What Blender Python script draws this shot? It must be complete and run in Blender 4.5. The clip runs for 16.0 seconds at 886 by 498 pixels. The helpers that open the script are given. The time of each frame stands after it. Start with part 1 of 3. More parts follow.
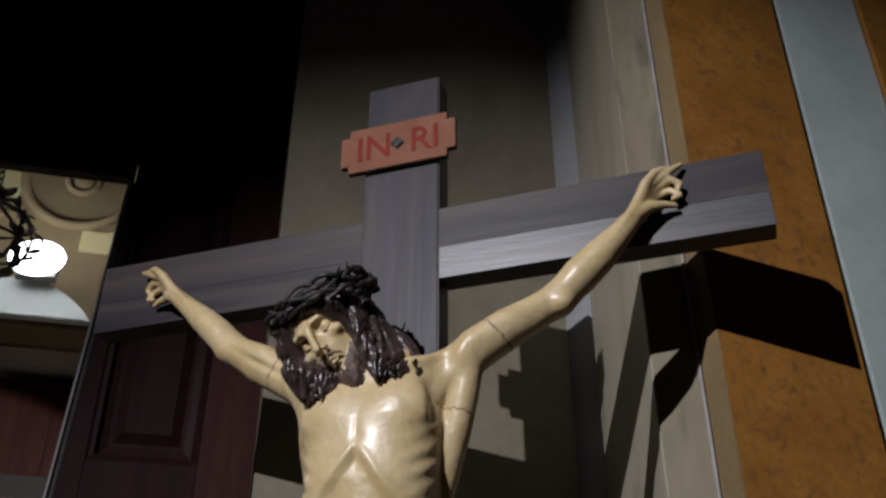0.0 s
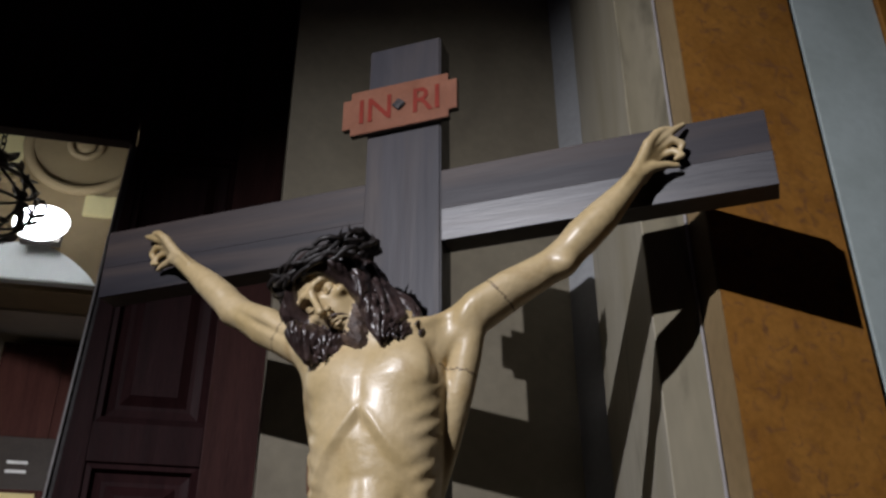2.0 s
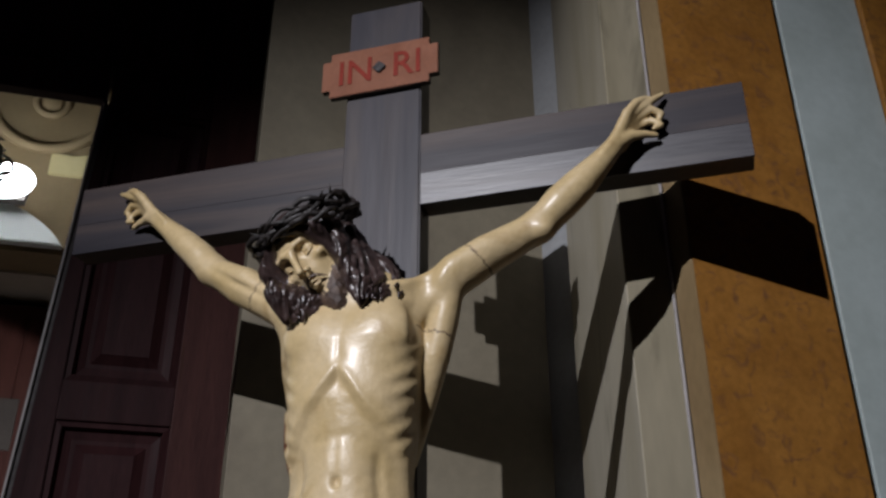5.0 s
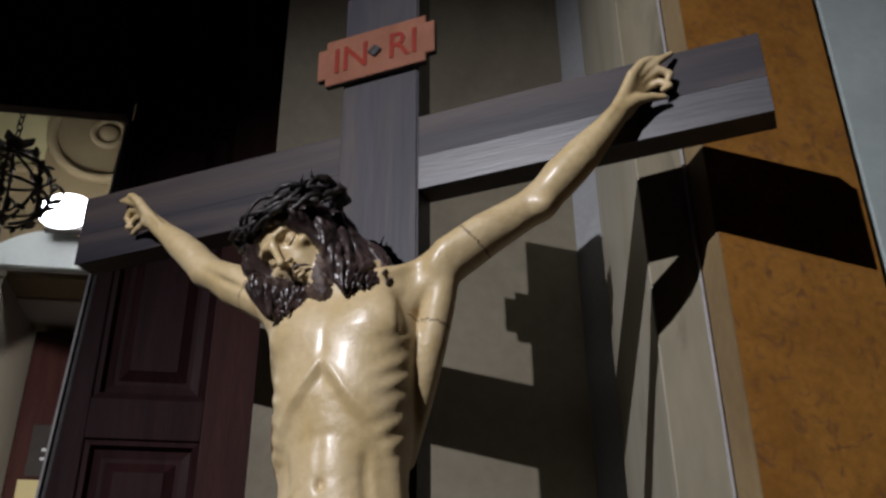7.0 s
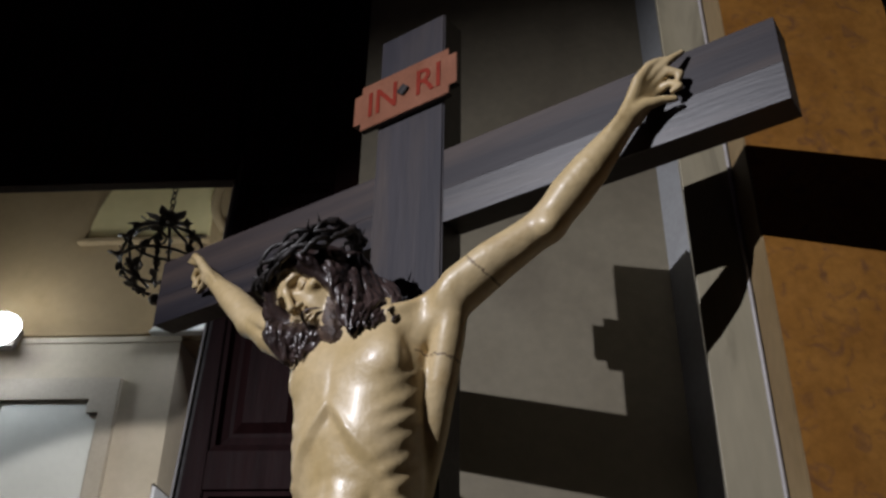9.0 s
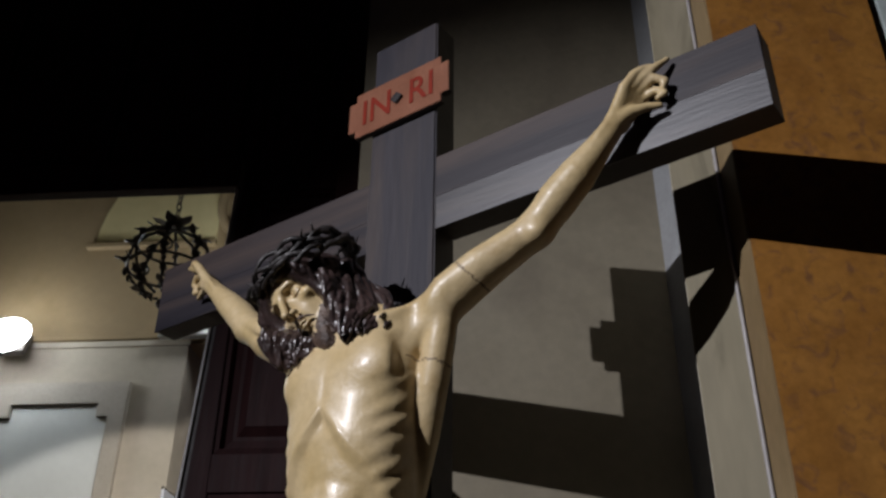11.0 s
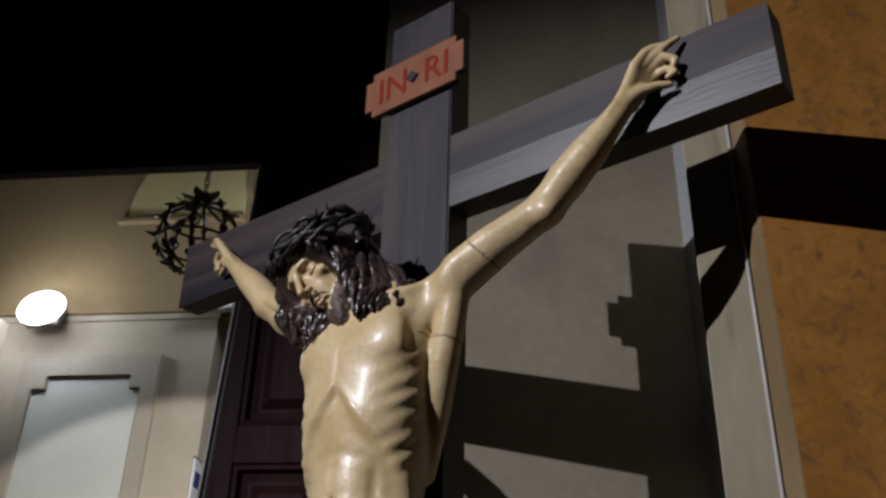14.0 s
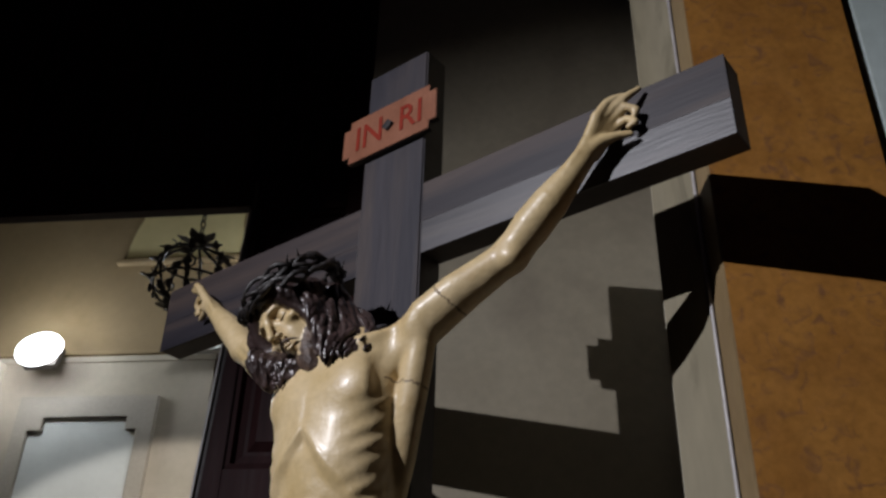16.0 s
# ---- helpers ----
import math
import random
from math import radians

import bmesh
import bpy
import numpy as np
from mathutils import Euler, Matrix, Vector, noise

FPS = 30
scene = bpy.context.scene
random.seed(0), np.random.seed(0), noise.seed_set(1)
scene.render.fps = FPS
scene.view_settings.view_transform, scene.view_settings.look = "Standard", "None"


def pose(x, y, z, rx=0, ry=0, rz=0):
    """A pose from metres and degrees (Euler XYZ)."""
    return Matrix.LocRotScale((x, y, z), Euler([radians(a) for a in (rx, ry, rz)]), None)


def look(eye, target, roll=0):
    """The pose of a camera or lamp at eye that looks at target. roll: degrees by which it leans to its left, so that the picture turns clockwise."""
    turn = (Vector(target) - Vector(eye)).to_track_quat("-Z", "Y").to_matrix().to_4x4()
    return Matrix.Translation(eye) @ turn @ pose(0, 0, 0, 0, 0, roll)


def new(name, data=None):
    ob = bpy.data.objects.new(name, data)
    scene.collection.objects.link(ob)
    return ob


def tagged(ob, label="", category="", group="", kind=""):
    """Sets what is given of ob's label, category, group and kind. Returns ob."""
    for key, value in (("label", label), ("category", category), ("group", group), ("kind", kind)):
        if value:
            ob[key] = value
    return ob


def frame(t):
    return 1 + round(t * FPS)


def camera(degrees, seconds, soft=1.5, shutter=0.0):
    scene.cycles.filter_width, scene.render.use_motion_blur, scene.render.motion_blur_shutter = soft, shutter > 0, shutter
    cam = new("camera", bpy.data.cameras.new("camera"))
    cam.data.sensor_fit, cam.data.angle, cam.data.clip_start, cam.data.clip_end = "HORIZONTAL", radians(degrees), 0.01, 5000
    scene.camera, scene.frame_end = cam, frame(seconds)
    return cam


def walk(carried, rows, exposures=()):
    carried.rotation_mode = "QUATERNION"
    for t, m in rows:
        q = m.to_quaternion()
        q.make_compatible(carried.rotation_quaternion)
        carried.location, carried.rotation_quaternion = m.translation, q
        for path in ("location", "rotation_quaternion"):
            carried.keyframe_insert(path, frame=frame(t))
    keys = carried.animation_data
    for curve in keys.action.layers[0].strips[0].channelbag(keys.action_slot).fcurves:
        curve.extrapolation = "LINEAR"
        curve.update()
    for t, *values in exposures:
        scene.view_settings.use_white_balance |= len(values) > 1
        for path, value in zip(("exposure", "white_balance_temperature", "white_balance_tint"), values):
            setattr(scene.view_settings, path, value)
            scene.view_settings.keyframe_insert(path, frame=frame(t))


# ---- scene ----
cam = camera(51.4, 16.0, 2.7)
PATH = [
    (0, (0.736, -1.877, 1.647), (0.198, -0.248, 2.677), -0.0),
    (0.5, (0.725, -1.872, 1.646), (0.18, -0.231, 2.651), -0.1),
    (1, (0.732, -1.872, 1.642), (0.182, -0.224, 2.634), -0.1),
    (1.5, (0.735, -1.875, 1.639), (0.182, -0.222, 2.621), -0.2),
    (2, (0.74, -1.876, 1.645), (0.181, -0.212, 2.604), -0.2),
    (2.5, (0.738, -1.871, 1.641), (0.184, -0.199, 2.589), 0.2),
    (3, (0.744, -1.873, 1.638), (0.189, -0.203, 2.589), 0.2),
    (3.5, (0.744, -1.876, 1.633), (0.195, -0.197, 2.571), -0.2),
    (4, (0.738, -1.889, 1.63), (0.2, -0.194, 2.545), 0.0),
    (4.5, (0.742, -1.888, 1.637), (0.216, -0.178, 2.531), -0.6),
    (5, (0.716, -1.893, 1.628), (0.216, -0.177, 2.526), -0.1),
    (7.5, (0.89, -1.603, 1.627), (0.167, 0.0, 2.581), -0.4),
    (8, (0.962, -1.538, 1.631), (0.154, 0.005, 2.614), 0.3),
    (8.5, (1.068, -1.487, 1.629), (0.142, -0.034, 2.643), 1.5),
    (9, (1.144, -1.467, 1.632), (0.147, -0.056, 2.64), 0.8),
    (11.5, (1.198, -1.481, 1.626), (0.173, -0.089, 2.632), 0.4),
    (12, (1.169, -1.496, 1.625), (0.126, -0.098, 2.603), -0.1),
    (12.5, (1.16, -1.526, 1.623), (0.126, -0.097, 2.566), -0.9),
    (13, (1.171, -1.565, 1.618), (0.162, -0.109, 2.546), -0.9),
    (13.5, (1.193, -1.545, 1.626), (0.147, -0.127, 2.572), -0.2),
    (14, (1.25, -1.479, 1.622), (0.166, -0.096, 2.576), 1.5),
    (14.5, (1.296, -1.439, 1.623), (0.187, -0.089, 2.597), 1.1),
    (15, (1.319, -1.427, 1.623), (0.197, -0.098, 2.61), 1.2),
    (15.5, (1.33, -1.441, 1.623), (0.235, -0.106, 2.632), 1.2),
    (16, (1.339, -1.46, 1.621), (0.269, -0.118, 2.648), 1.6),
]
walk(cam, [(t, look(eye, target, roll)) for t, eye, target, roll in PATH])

# ---- light ----
ROOM = pose(0, 0, 0, 0, 0, 31.2)          # the chapel's walls stand at this turn to the cross


def room(a, b, z):
    return ROOM @ Vector((a, b, z))


world = bpy.data.worlds.new("world")
scene.world = world
world.use_nodes = True
world.node_tree.nodes["Background"].inputs[0].default_value = (0.02, 0.02, 0.03, 1)
world.node_tree.nodes["Background"].inputs[1].default_value = 0.1
scene.view_settings.exposure = 0.0


def lamp(name, kind, eye, target, energy, colour, **more):
    data = bpy.data.lights.new(name, kind)
    data.energy, data.color = energy, colour
    for key, value in more.items():
        if key == "size":
            data.size = value
        if key == "soft":
            data.shadow_soft_size = value
        if key == "spot":
            data.spot_size, data.spot_blend = radians(value[0]), value[1]
    ob = new(name, data)
    ob.matrix_world = look(eye, target)
    return ob


SPOT = Vector((-0.98, -5.5, 4.79))
lamp("spotlight", "SPOT", SPOT, (0.50, 0.2, 1.82), 1450, (0.925, 0.925, 1.0), soft=0.022, spot=(50, 1.0))
# added violet fill with no seen source, lifts and tints the shadows
lamp("nave_light", "AREA", room(-1.0, -4.5, 7.6), room(-1.0, -4.0, 0), 2.2, (0.45, 0.36, 1.0), size=4.0)
LAMPS = (room(-4.04, 5.02, 4.90), room(-2.05, 4.85, 5.28))
for spot_at, power in zip(LAMPS, (32, 18)):
    lamp("flood_beam", "POINT", spot_at + ROOM.to_3x3() @ Vector((0, -0.28, 0.02)), (0, 0, 0), power, (0.85, 0.93, 1.0), soft=0.12)
# unseen added lamp; its cone edge stands in for a diagonal shadow line
lamp("low_flood", "SPOT", room(-1.25, 2.3, 2.2), room(-2.2, 5.2, 2.1), 400, (1.0, 0.98, 0.96), soft=0.05, spot=(69, 0.08))


# ---- materials ----
def material(name, colour, rough=0.6, other=None, scale=8.0, grain=0.0, bump=0.1, metal=0.0, stretch=(1, 1, 1),
             coat=0.0, spots=None, spot_scale=3.0, spot_at=(0.5, 0.65), bump_scale=40.0, per_object=0.0, spec=0.5, coat_rough=0.22):
    """A surface with a large mottling between two colours, a fine grain, a bump, and spots or veins of a third colour."""
    m = bpy.data.materials.new(name)
    m.use_nodes = True
    nodes, links = m.node_tree.nodes, m.node_tree.links
    bsdf = nodes["Principled BSDF"]
    coord = nodes.new("ShaderNodeTexCoord")
    mapping = nodes.new("ShaderNodeMapping")
    mapping.inputs["Scale"].default_value = stretch
    links.new(coord.outputs["Object"], mapping.inputs[0])

    def noise_node(size, detail, dist=0.0):
        n = nodes.new("ShaderNodeTexNoise")
        n.inputs["Scale"].default_value, n.inputs["Detail"].default_value, n.inputs["Distortion"].default_value = size, detail, dist
        links.new(mapping.outputs[0], n.inputs["Vector"])
        return n

    def ramp(source, lo, hi, c0, c1):
        r = nodes.new("ShaderNodeValToRGB")
        r.color_ramp.elements[0].position, r.color_ramp.elements[1].position = lo, hi
        r.color_ramp.elements[0].color, r.color_ramp.elements[1].color = (*c0, 1), (*c1, 1)
        links.new(source, r.inputs[0])
        return r

    def mix(kind, factor, one, two):
        n = nodes.new("ShaderNodeMix")
        n.data_type, n.blend_type = "RGBA", kind
        if isinstance(factor, float):
            n.inputs[0].default_value = factor
        else:
            links.new(factor, n.inputs[0])
        links.new(one, n.inputs[6])
        links.new(two, n.inputs[7])
        return n.outputs[2]

    other = other or tuple(0.75 * v for v in colour)
    big = noise_node(scale, 4, 0.6)
    out = ramp(big.outputs[0], 0.35, 0.68, colour, other).outputs[0]
    if spots:
        vein = noise_node(spot_scale, 7, 1.2)
        mask = ramp(vein.outputs[0], spot_at[0], spot_at[1], (0, 0, 0), (1, 1, 1)).outputs[0]
        flat = nodes.new("ShaderNodeRGB")
        flat.outputs[0].default_value = (*spots, 1)
        out = mix("MIX", mask, out, flat.outputs[0])
    if grain:
        fine = noise_node(scale * 12, 5)
        tone = ramp(fine.outputs[0], 0.3, 0.7, (1 - grain,) * 3, (1 + 0 * grain,) * 3).outputs[0]
        out = mix("MULTIPLY", 1.0, out, tone)
    if per_object:
        info = nodes.new("ShaderNodeObjectInfo")
        tone = ramp(info.outputs["Random"], 0, 1, (1 - per_object,) * 3, (1, 1, 1)).outputs[0]
        out = mix("MULTIPLY", 1.0, out, tone)
    links.new(out, bsdf.inputs["Base Color"])
    rough_noise = noise_node(scale * 3, 4)
    spread = nodes.new("ShaderNodeMapRange")
    spread.inputs["To Min"].default_value, spread.inputs["To Max"].default_value = max(0.02, rough - 0.1), min(1, rough + 0.1)
    links.new(rough_noise.outputs[0], spread.inputs[0])
    links.new(spread.outputs[0], bsdf.inputs["Roughness"])
    bsdf.inputs["Metallic"].default_value, bsdf.inputs["Coat Weight"].default_value = metal, coat
    bsdf.inputs["Coat Roughness"].default_value, bsdf.inputs["Specular IOR Level"].default_value = coat_rough, spec
    if bump:
        b = nodes.new("ShaderNodeBump")
        b.inputs["Strength"].default_value, b.inputs["Distance"].default_value = bump, 0.01
        links.new(noise_node(bump_scale, 6).outputs[0], b.inputs["Height"])
        links.new(b.outputs[0], bsdf.inputs["Normal"])
    return m


def glow(name, colour, strength):
    m = bpy.data.materials.new(name)
    m.use_nodes = True
    bsdf = m.node_tree.nodes["Principled BSDF"]
    bsdf.inputs["Base Color"].default_value = (0.8, 0.8, 0.8, 1)
    bsdf.inputs["Emission Color"].default_value, bsdf.inputs["Emission Strength"].default_value = (*colour, 1), strength
    return m


STUCCO = material("olive_stucco", (0.235, 0.205, 0.145), 0.75, (0.20, 0.172, 0.120), 2.5, 0.12, 0.15, spots=(0.15, 0.125, 0.09), spot_scale=1.3, spot_at=(0.55, 0.8))
HALL = material("hall_plaster", (0.42, 0.36, 0.27), 0.8, (0.36, 0.31, 0.22), 1.2, 0.1, 0.1)
FAR = material("beige_plaster", (0.50, 0.43, 0.34), 0.8, (0.44, 0.38, 0.29), 1.2, 0.08, 0.1)
VAULT = material("ochre_plaster", (0.30, 0.215, 0.115), 0.8, (0.24, 0.165, 0.08), 1.0, 0.1, 0.1)
LUNETTE = material("yellow_plaster", (0.62, 0.52, 0.27), 0.8, (0.56, 0.46, 0.23), 1.0, 0.06, 0.1)
WHITE = material("white_panel", (0.66, 0.66, 0.62), 0.6, (0.60, 0.60, 0.56), 1.5, 0.04, 0.05)
MOULD = material("stone_moulding", (0.46, 0.40, 0.33), 0.7, (0.40, 0.35, 0.28), 3, 0.1, 0.1)
FLOOR = material("floor_stone", (0.10, 0.085, 0.07), 0.4, (0.07, 0.06, 0.05), 2, 0.15, 0.1)
ORANGE = material("orange_marble", (0.335, 0.150, 0.030), 0.42, (0.25, 0.105, 0.020), 5, 0.22, 0.06, spots=(0.19, 0.085, 0.030), spot_scale=22, spot_at=(0.54, 0.70))
# marble in two tones: chamfer darkened, side lightened, to even out the spotlight
BEIGE = material("beige_marble", (0.245, 0.215, 0.150), 0.75, (0.190, 0.164, 0.105), 3.2, 0.15, 0.06, spec=0.12, stretch=(1, 1, 0.22), spots=(0.12, 0.105, 0.072), spot_scale=7, spot_at=(0.60, 0.74))
BEIGE_LIFTED = material("beige_marble_lifted", (0.46, 0.42, 0.33), 0.42, (0.37, 0.325, 0.225), 3.2, 0.12, 0.06, stretch=(1, 1, 0.22), spots=(0.28, 0.25, 0.18), spot_scale=7, spot_at=(0.60, 0.74))
GREY = material("grey_green_marble", (0.41, 0.465, 0.45), 0.5, (0.36, 0.41, 0.39), 3, 0.1, 0.06)
RETURN = material("grey_plaster", (0.40, 0.41, 0.42), 0.7, (0.34, 0.345, 0.35), 4, 0.12, 0.1)
STRIP = material("brown_stone_strip", (0.26, 0.185, 0.095), 0.45, (0.20, 0.135, 0.065), 6, 0.15, 0.06, stretch=(1, 1, 0.4))
WOOD = material("dark_walnut", (0.052, 0.019, 0.020), 0.55, (0.034, 0.012, 0.013), 3, 0.3, 0.08, spec=0.10, stretch=(6, 6, 0.6), coat=0.0, bump_scale=25, per_object=0.25)
WOOD_RED = material("red_brown_wood", (0.072, 0.028, 0.024), 0.55, (0.050, 0.019, 0.017), 3, 0.3, 0.08, spec=0.10, stretch=(7, 7, 0.5), coat=0.0, bump_scale=25, spots=(0.05, 0.02, 0.012), spot_scale=2, spot_at=(0.62, 0.72))
CROSS_X = material("grey_stained_wood_across", (0.034, 0.028, 0.033), 0.5, (0.013, 0.011, 0.017), 2.2, 0.18, 0.05, per_object=0.25, spec=0.25, stretch=(0.45, 6, 6), coat=0.08, bump_scale=22, spots=(0.070, 0.050, 0.044), spot_scale=1.5, spot_at=(0.46, 0.68), coat_rough=0.38)
CROSS_Z = material("grey_stained_wood_upright", (0.038, 0.033, 0.040), 0.5, (0.018, 0.016, 0.024), 2.2, 0.18, 0.05, spec=0.25, stretch=(6, 6, 0.45), coat=0.08, bump_scale=22, spots=(0.062, 0.047, 0.042), spot_scale=1.5, spot_at=(0.48, 0.70), coat_rough=0.38)
# scraped wood, made paler so its colour also carries the spotlight's sheen
CROSS_WORN_SHEEN = material("scraped_grey_wood_sheen", (0.050, 0.046, 0.053), 0.42, (0.022, 0.019, 0.023), 2.6, 0.2, 0.08, stretch=(0.5, 6, 6), coat=0.25, bump_scale=22, spots=(0.072, 0.062, 0.061), spot_scale=1.9, spot_at=(0.50, 0.66), coat_rough=0.36)
EDGE = material("dark_wood_edge", (0.045, 0.035, 0.032), 0.55, None, 6, 0.3, 0.2)
PLAQUE = material("salmon_painted_wood", (0.245, 0.098, 0.055), 0.55, (0.195, 0.072, 0.037), 9, 0.15, 0.12, spec=0.15)
RED = material("red_paint", (0.235, 0.018, 0.005), 0.5, None, 12, 0.2, 0.05, spec=0.15)
NAIL = material("dark_iron", (0.035, 0.03, 0.03), 0.5, None, 20, 0.3, 0.3, metal=0.6)
IRON = material("wrought_iron", (0.15, 0.13, 0.115), 0.5, None, 30, 0.3, 0.3, metal=0.7)
SKIN = material("ivory_painted_wood", (0.63, 0.485, 0.275), 0.42, (0.53, 0.39, 0.185), 6, 0.10, 0.22, coat=0.14, spots=(0.42, 0.28, 0.12), spot_scale=7, spot_at=(0.56, 0.78), bump_scale=34)
HAIR = material("dark_brown_painted_hair", (0.075, 0.047, 0.042), 0.34, (0.026, 0.016, 0.015), 14, 0.4, 0.4, coat=0.30)
BEARD = material("brown_painted_beard", (0.155, 0.100, 0.072), 0.5, (0.060, 0.038, 0.031), 40, 0.4, 0.5, coat=0.0, bump_scale=120)
BLOOD = material("dark_red_paint", (0.17, 0.065, 0.035), 0.4, None, 25, 0.2, 0.05, coat=0.2)
SEAM = material("brown_joint", (0.30, 0.21, 0.115), 0.6, None, 30, 0.2, 0.1)
CLOTH = material("gilded_cloth", (0.55, 0.47, 0.33), 0.5, (0.45, 0.36, 0.22), 8, 0.1, 0.1)
THORN = material("thorn_branch", (0.024, 0.018, 0.016), 0.55, (0.014, 0.011, 0.010), 20, 0.3, 0.4, coat=0.05)
BLUE = material("blue_print", (0.03, 0.05, 0.16), 0.5, None, 5, 0.1, 0.02)
PAPER = material("white_print", (0.70, 0.70, 0.72), 0.5, None, 5, 0.05, 0.02)
STEEL = material("pale_trim", (0.40, 0.37, 0.36), 0.4, None, 12, 0.15, 0.1)
LAMP_GLOW = glow("lamp_glow", (0.85, 0.92, 1.0), 9)


# ---- building ----
def part(name, bm, mat, parent=None, label="", matrix=None, smooth=False):
    me = bpy.data.meshes.new(name)
    bm.normal_update()
    bm.to_mesh(me)
    bm.free()
    for m in (mat if isinstance(mat, (list, tuple)) else [mat]):
        me.materials.append(m)
    if smooth:
        me.polygons.foreach_set("use_smooth", [True] * len(me.polygons))
    ob = new(name, me)
    if parent:
        ob.parent = parent
    if matrix:
        ob.matrix_local = matrix
    if label:
        ob["label"] = label
    return ob


def thing(name, matrix, label, category, kind="", group=""):
    ob = new(name)
    ob.empty_display_size = 0.05
    ob.matrix_world = matrix
    return tagged(ob, label, category, group, kind)


def box(x0, x1, y0, y1, z0, z1, bevel=0.0, bm=None):
    own = bmesh.new()
    bmesh.ops.create_cube(own, size=1)
    for v in own.verts:
        v.co = ((x0 + x1) / 2 + v.co.x * (x1 - x0), (y0 + y1) / 2 + v.co.y * (y1 - y0), (z0 + z1) / 2 + v.co.z * (z1 - z0))
    if bevel:
        bmesh.ops.bevel(own, geom=own.edges[:], offset=bevel, segments=2, affect="EDGES", profile=0.6)
    return join(bm, own)


def join(bm, own):
    if bm is None:
        return own
    me = bpy.data.meshes.new("scrap")
    own.to_mesh(me)
    own.free()
    bm.from_mesh(me)
    bpy.data.meshes.remove(me)
    return bm


def prism(points, lo, hi, axis="z", bevel=0.0, bm=None):
    """An outline drawn out from lo to hi along an axis; points are the other two coordinates in order."""
    own = bmesh.new()

    def put(p, h):
        return {"z": (p[0], p[1], h), "y": (p[0], h, p[1]), "x": (h, p[0], p[1])}[axis]
    low = [own.verts.new(put(p, lo)) for p in points]
    high = [own.verts.new(put(p, hi)) for p in points]
    own.faces.new(low)
    own.faces.new(high)
    for i in range(len(points)):
        j = (i + 1) % len(points)
        own.faces.new((low[i], low[j], high[j], high[i]))
    bmesh.ops.recalc_face_normals(own, faces=own.faces[:])
    if bevel:
        bmesh.ops.bevel(own, geom=own.edges[:], offset=bevel, segments=2, affect="EDGES")
    return join(bm, own)


def tube(points, radii, sides=8, bm=None, closed=False):
    """A round rod through the points, with a radius at each."""
    own = bmesh.new()
    pts = [Vector(p) for p in points]
    n = len(pts)
    rings = []
    for i, p in enumerate(pts):
        a = pts[(i - 1) % n] if closed or i > 0 else pts[i]
        b = pts[(i + 1) % n] if closed or i < n - 1 else pts[i]
        q = (b - a).to_track_quat("Z", "Y") if not rings or closed else (b - a).to_track_quat("Z", "Y")
        r = radii[i] if isinstance(radii, (list, tuple)) else radii
        rings.append([own.verts.new(p + q @ Vector((r * math.cos(2 * math.pi * k / sides), r * math.sin(2 * math.pi * k / sides), 0))) for k in range(sides)])
    for i in range(n if closed else n - 1):
        one, two = rings[i], rings[(i + 1) % n]
        shift = min(range(sides), key=lambda s: (one[0].co - two[s].co).length)
        for k in range(sides):
            own.faces.new((one[k], one[(k + 1) % sides], two[(k + 1 + shift) % sides], two[(k + shift) % sides]))
    if not closed:
        own.faces.new(rings[0][::-1])
        own.faces.new(rings[-1])
    bmesh.ops.recalc_face_normals(own, faces=own.faces[:])
    return join(bm, own)


def setting(name, bm, mat, label, matrix=ROOM, category=""):
    return tagged(part(name, bm, mat, None, "", matrix), label, category or name.split("_")[0], "", "structure")


# ---- the chapel: floor, walls, pier ----
# unseen floor, its colour kept dark to limit light bounced under the beams
setting("floor", box(-8, 6, -9, 9, -0.1, 0), FLOOR, "worn brown stone floor of the chapel, unseen, kept dark to limit bounce")
setting("wall_back", box(-0.285, 0.80, 0.889, 1.30, 0, 7.9, 0.004), STUCCO, "olive brown stucco wall behind the cross", category="wall")
# unseen ceiling and outer walls, added to close the room for bounced light
setting("ceiling", box(-8, 6, -9, 8.5, 7.9, 8.1), HALL, "unseen plain plaster ceiling, added to close the chapel for bounced light")
setting("wall_south", box(-8, 6, -9.3, -9, 0, 7.9), HALL, "unseen plain plaster wall behind the walk, added for bounced light", category="wall")
setting("wall_east", box(6, 6.3, -9, 9, 0, 7.9), HALL, "unseen plain plaster side wall, added for bounced light", category="wall")
setting("wall_west", box(-8.3, -8, -9, 9, 0, 7.9), HALL, "unseen plain plaster side wall, added for bounced light", category="wall")

# the corner pier: stone sides, a chamfer and an orange front
pier = thing("corner_pier", ROOM, "corner pier of beige and orange marble with a pale bead", "pier", "structure")
part("plaster_return", prism([(0.785, 0.889), (0.835, 0.765), (0.95, 0.765), (0.95, 0.889)], 0, 7.9), RETURN, pier, "grey plastered return of the pier")
# side and chamfer colours offset how the spotlight falls on each
part("stone_side", prism([(0.833, 0.763), (0.657, 0.0), (0.70, 0.0), (0.95, 0.763)], 0, 7.9, bevel=0.003), BEIGE_LIFTED, pier, "veined marble side, colour lightened to stand in for light")
part("chamfer", prism([(0.656, -0.002), (0.750, -0.068), (0.95, -0.068), (0.95, -0.002)], 0, 7.9, bevel=0.003), BEIGE, pier, "veined beige marble chamfer, colour darkened against the spotlight")
part("bead", tube([(0.751, -0.070, 0), (0.751, -0.070, 7.9)], 0.0045, 8), STEEL, pier, "thin pale corner bead")
part("edge_strip", prism([(0.757, -0.070), (0.774, -0.138), (0.80, -0.138), (0.80, -0.070)], 0, 7.9, bevel=0.002), STRIP, pier, "greyish brown stone edge strip")
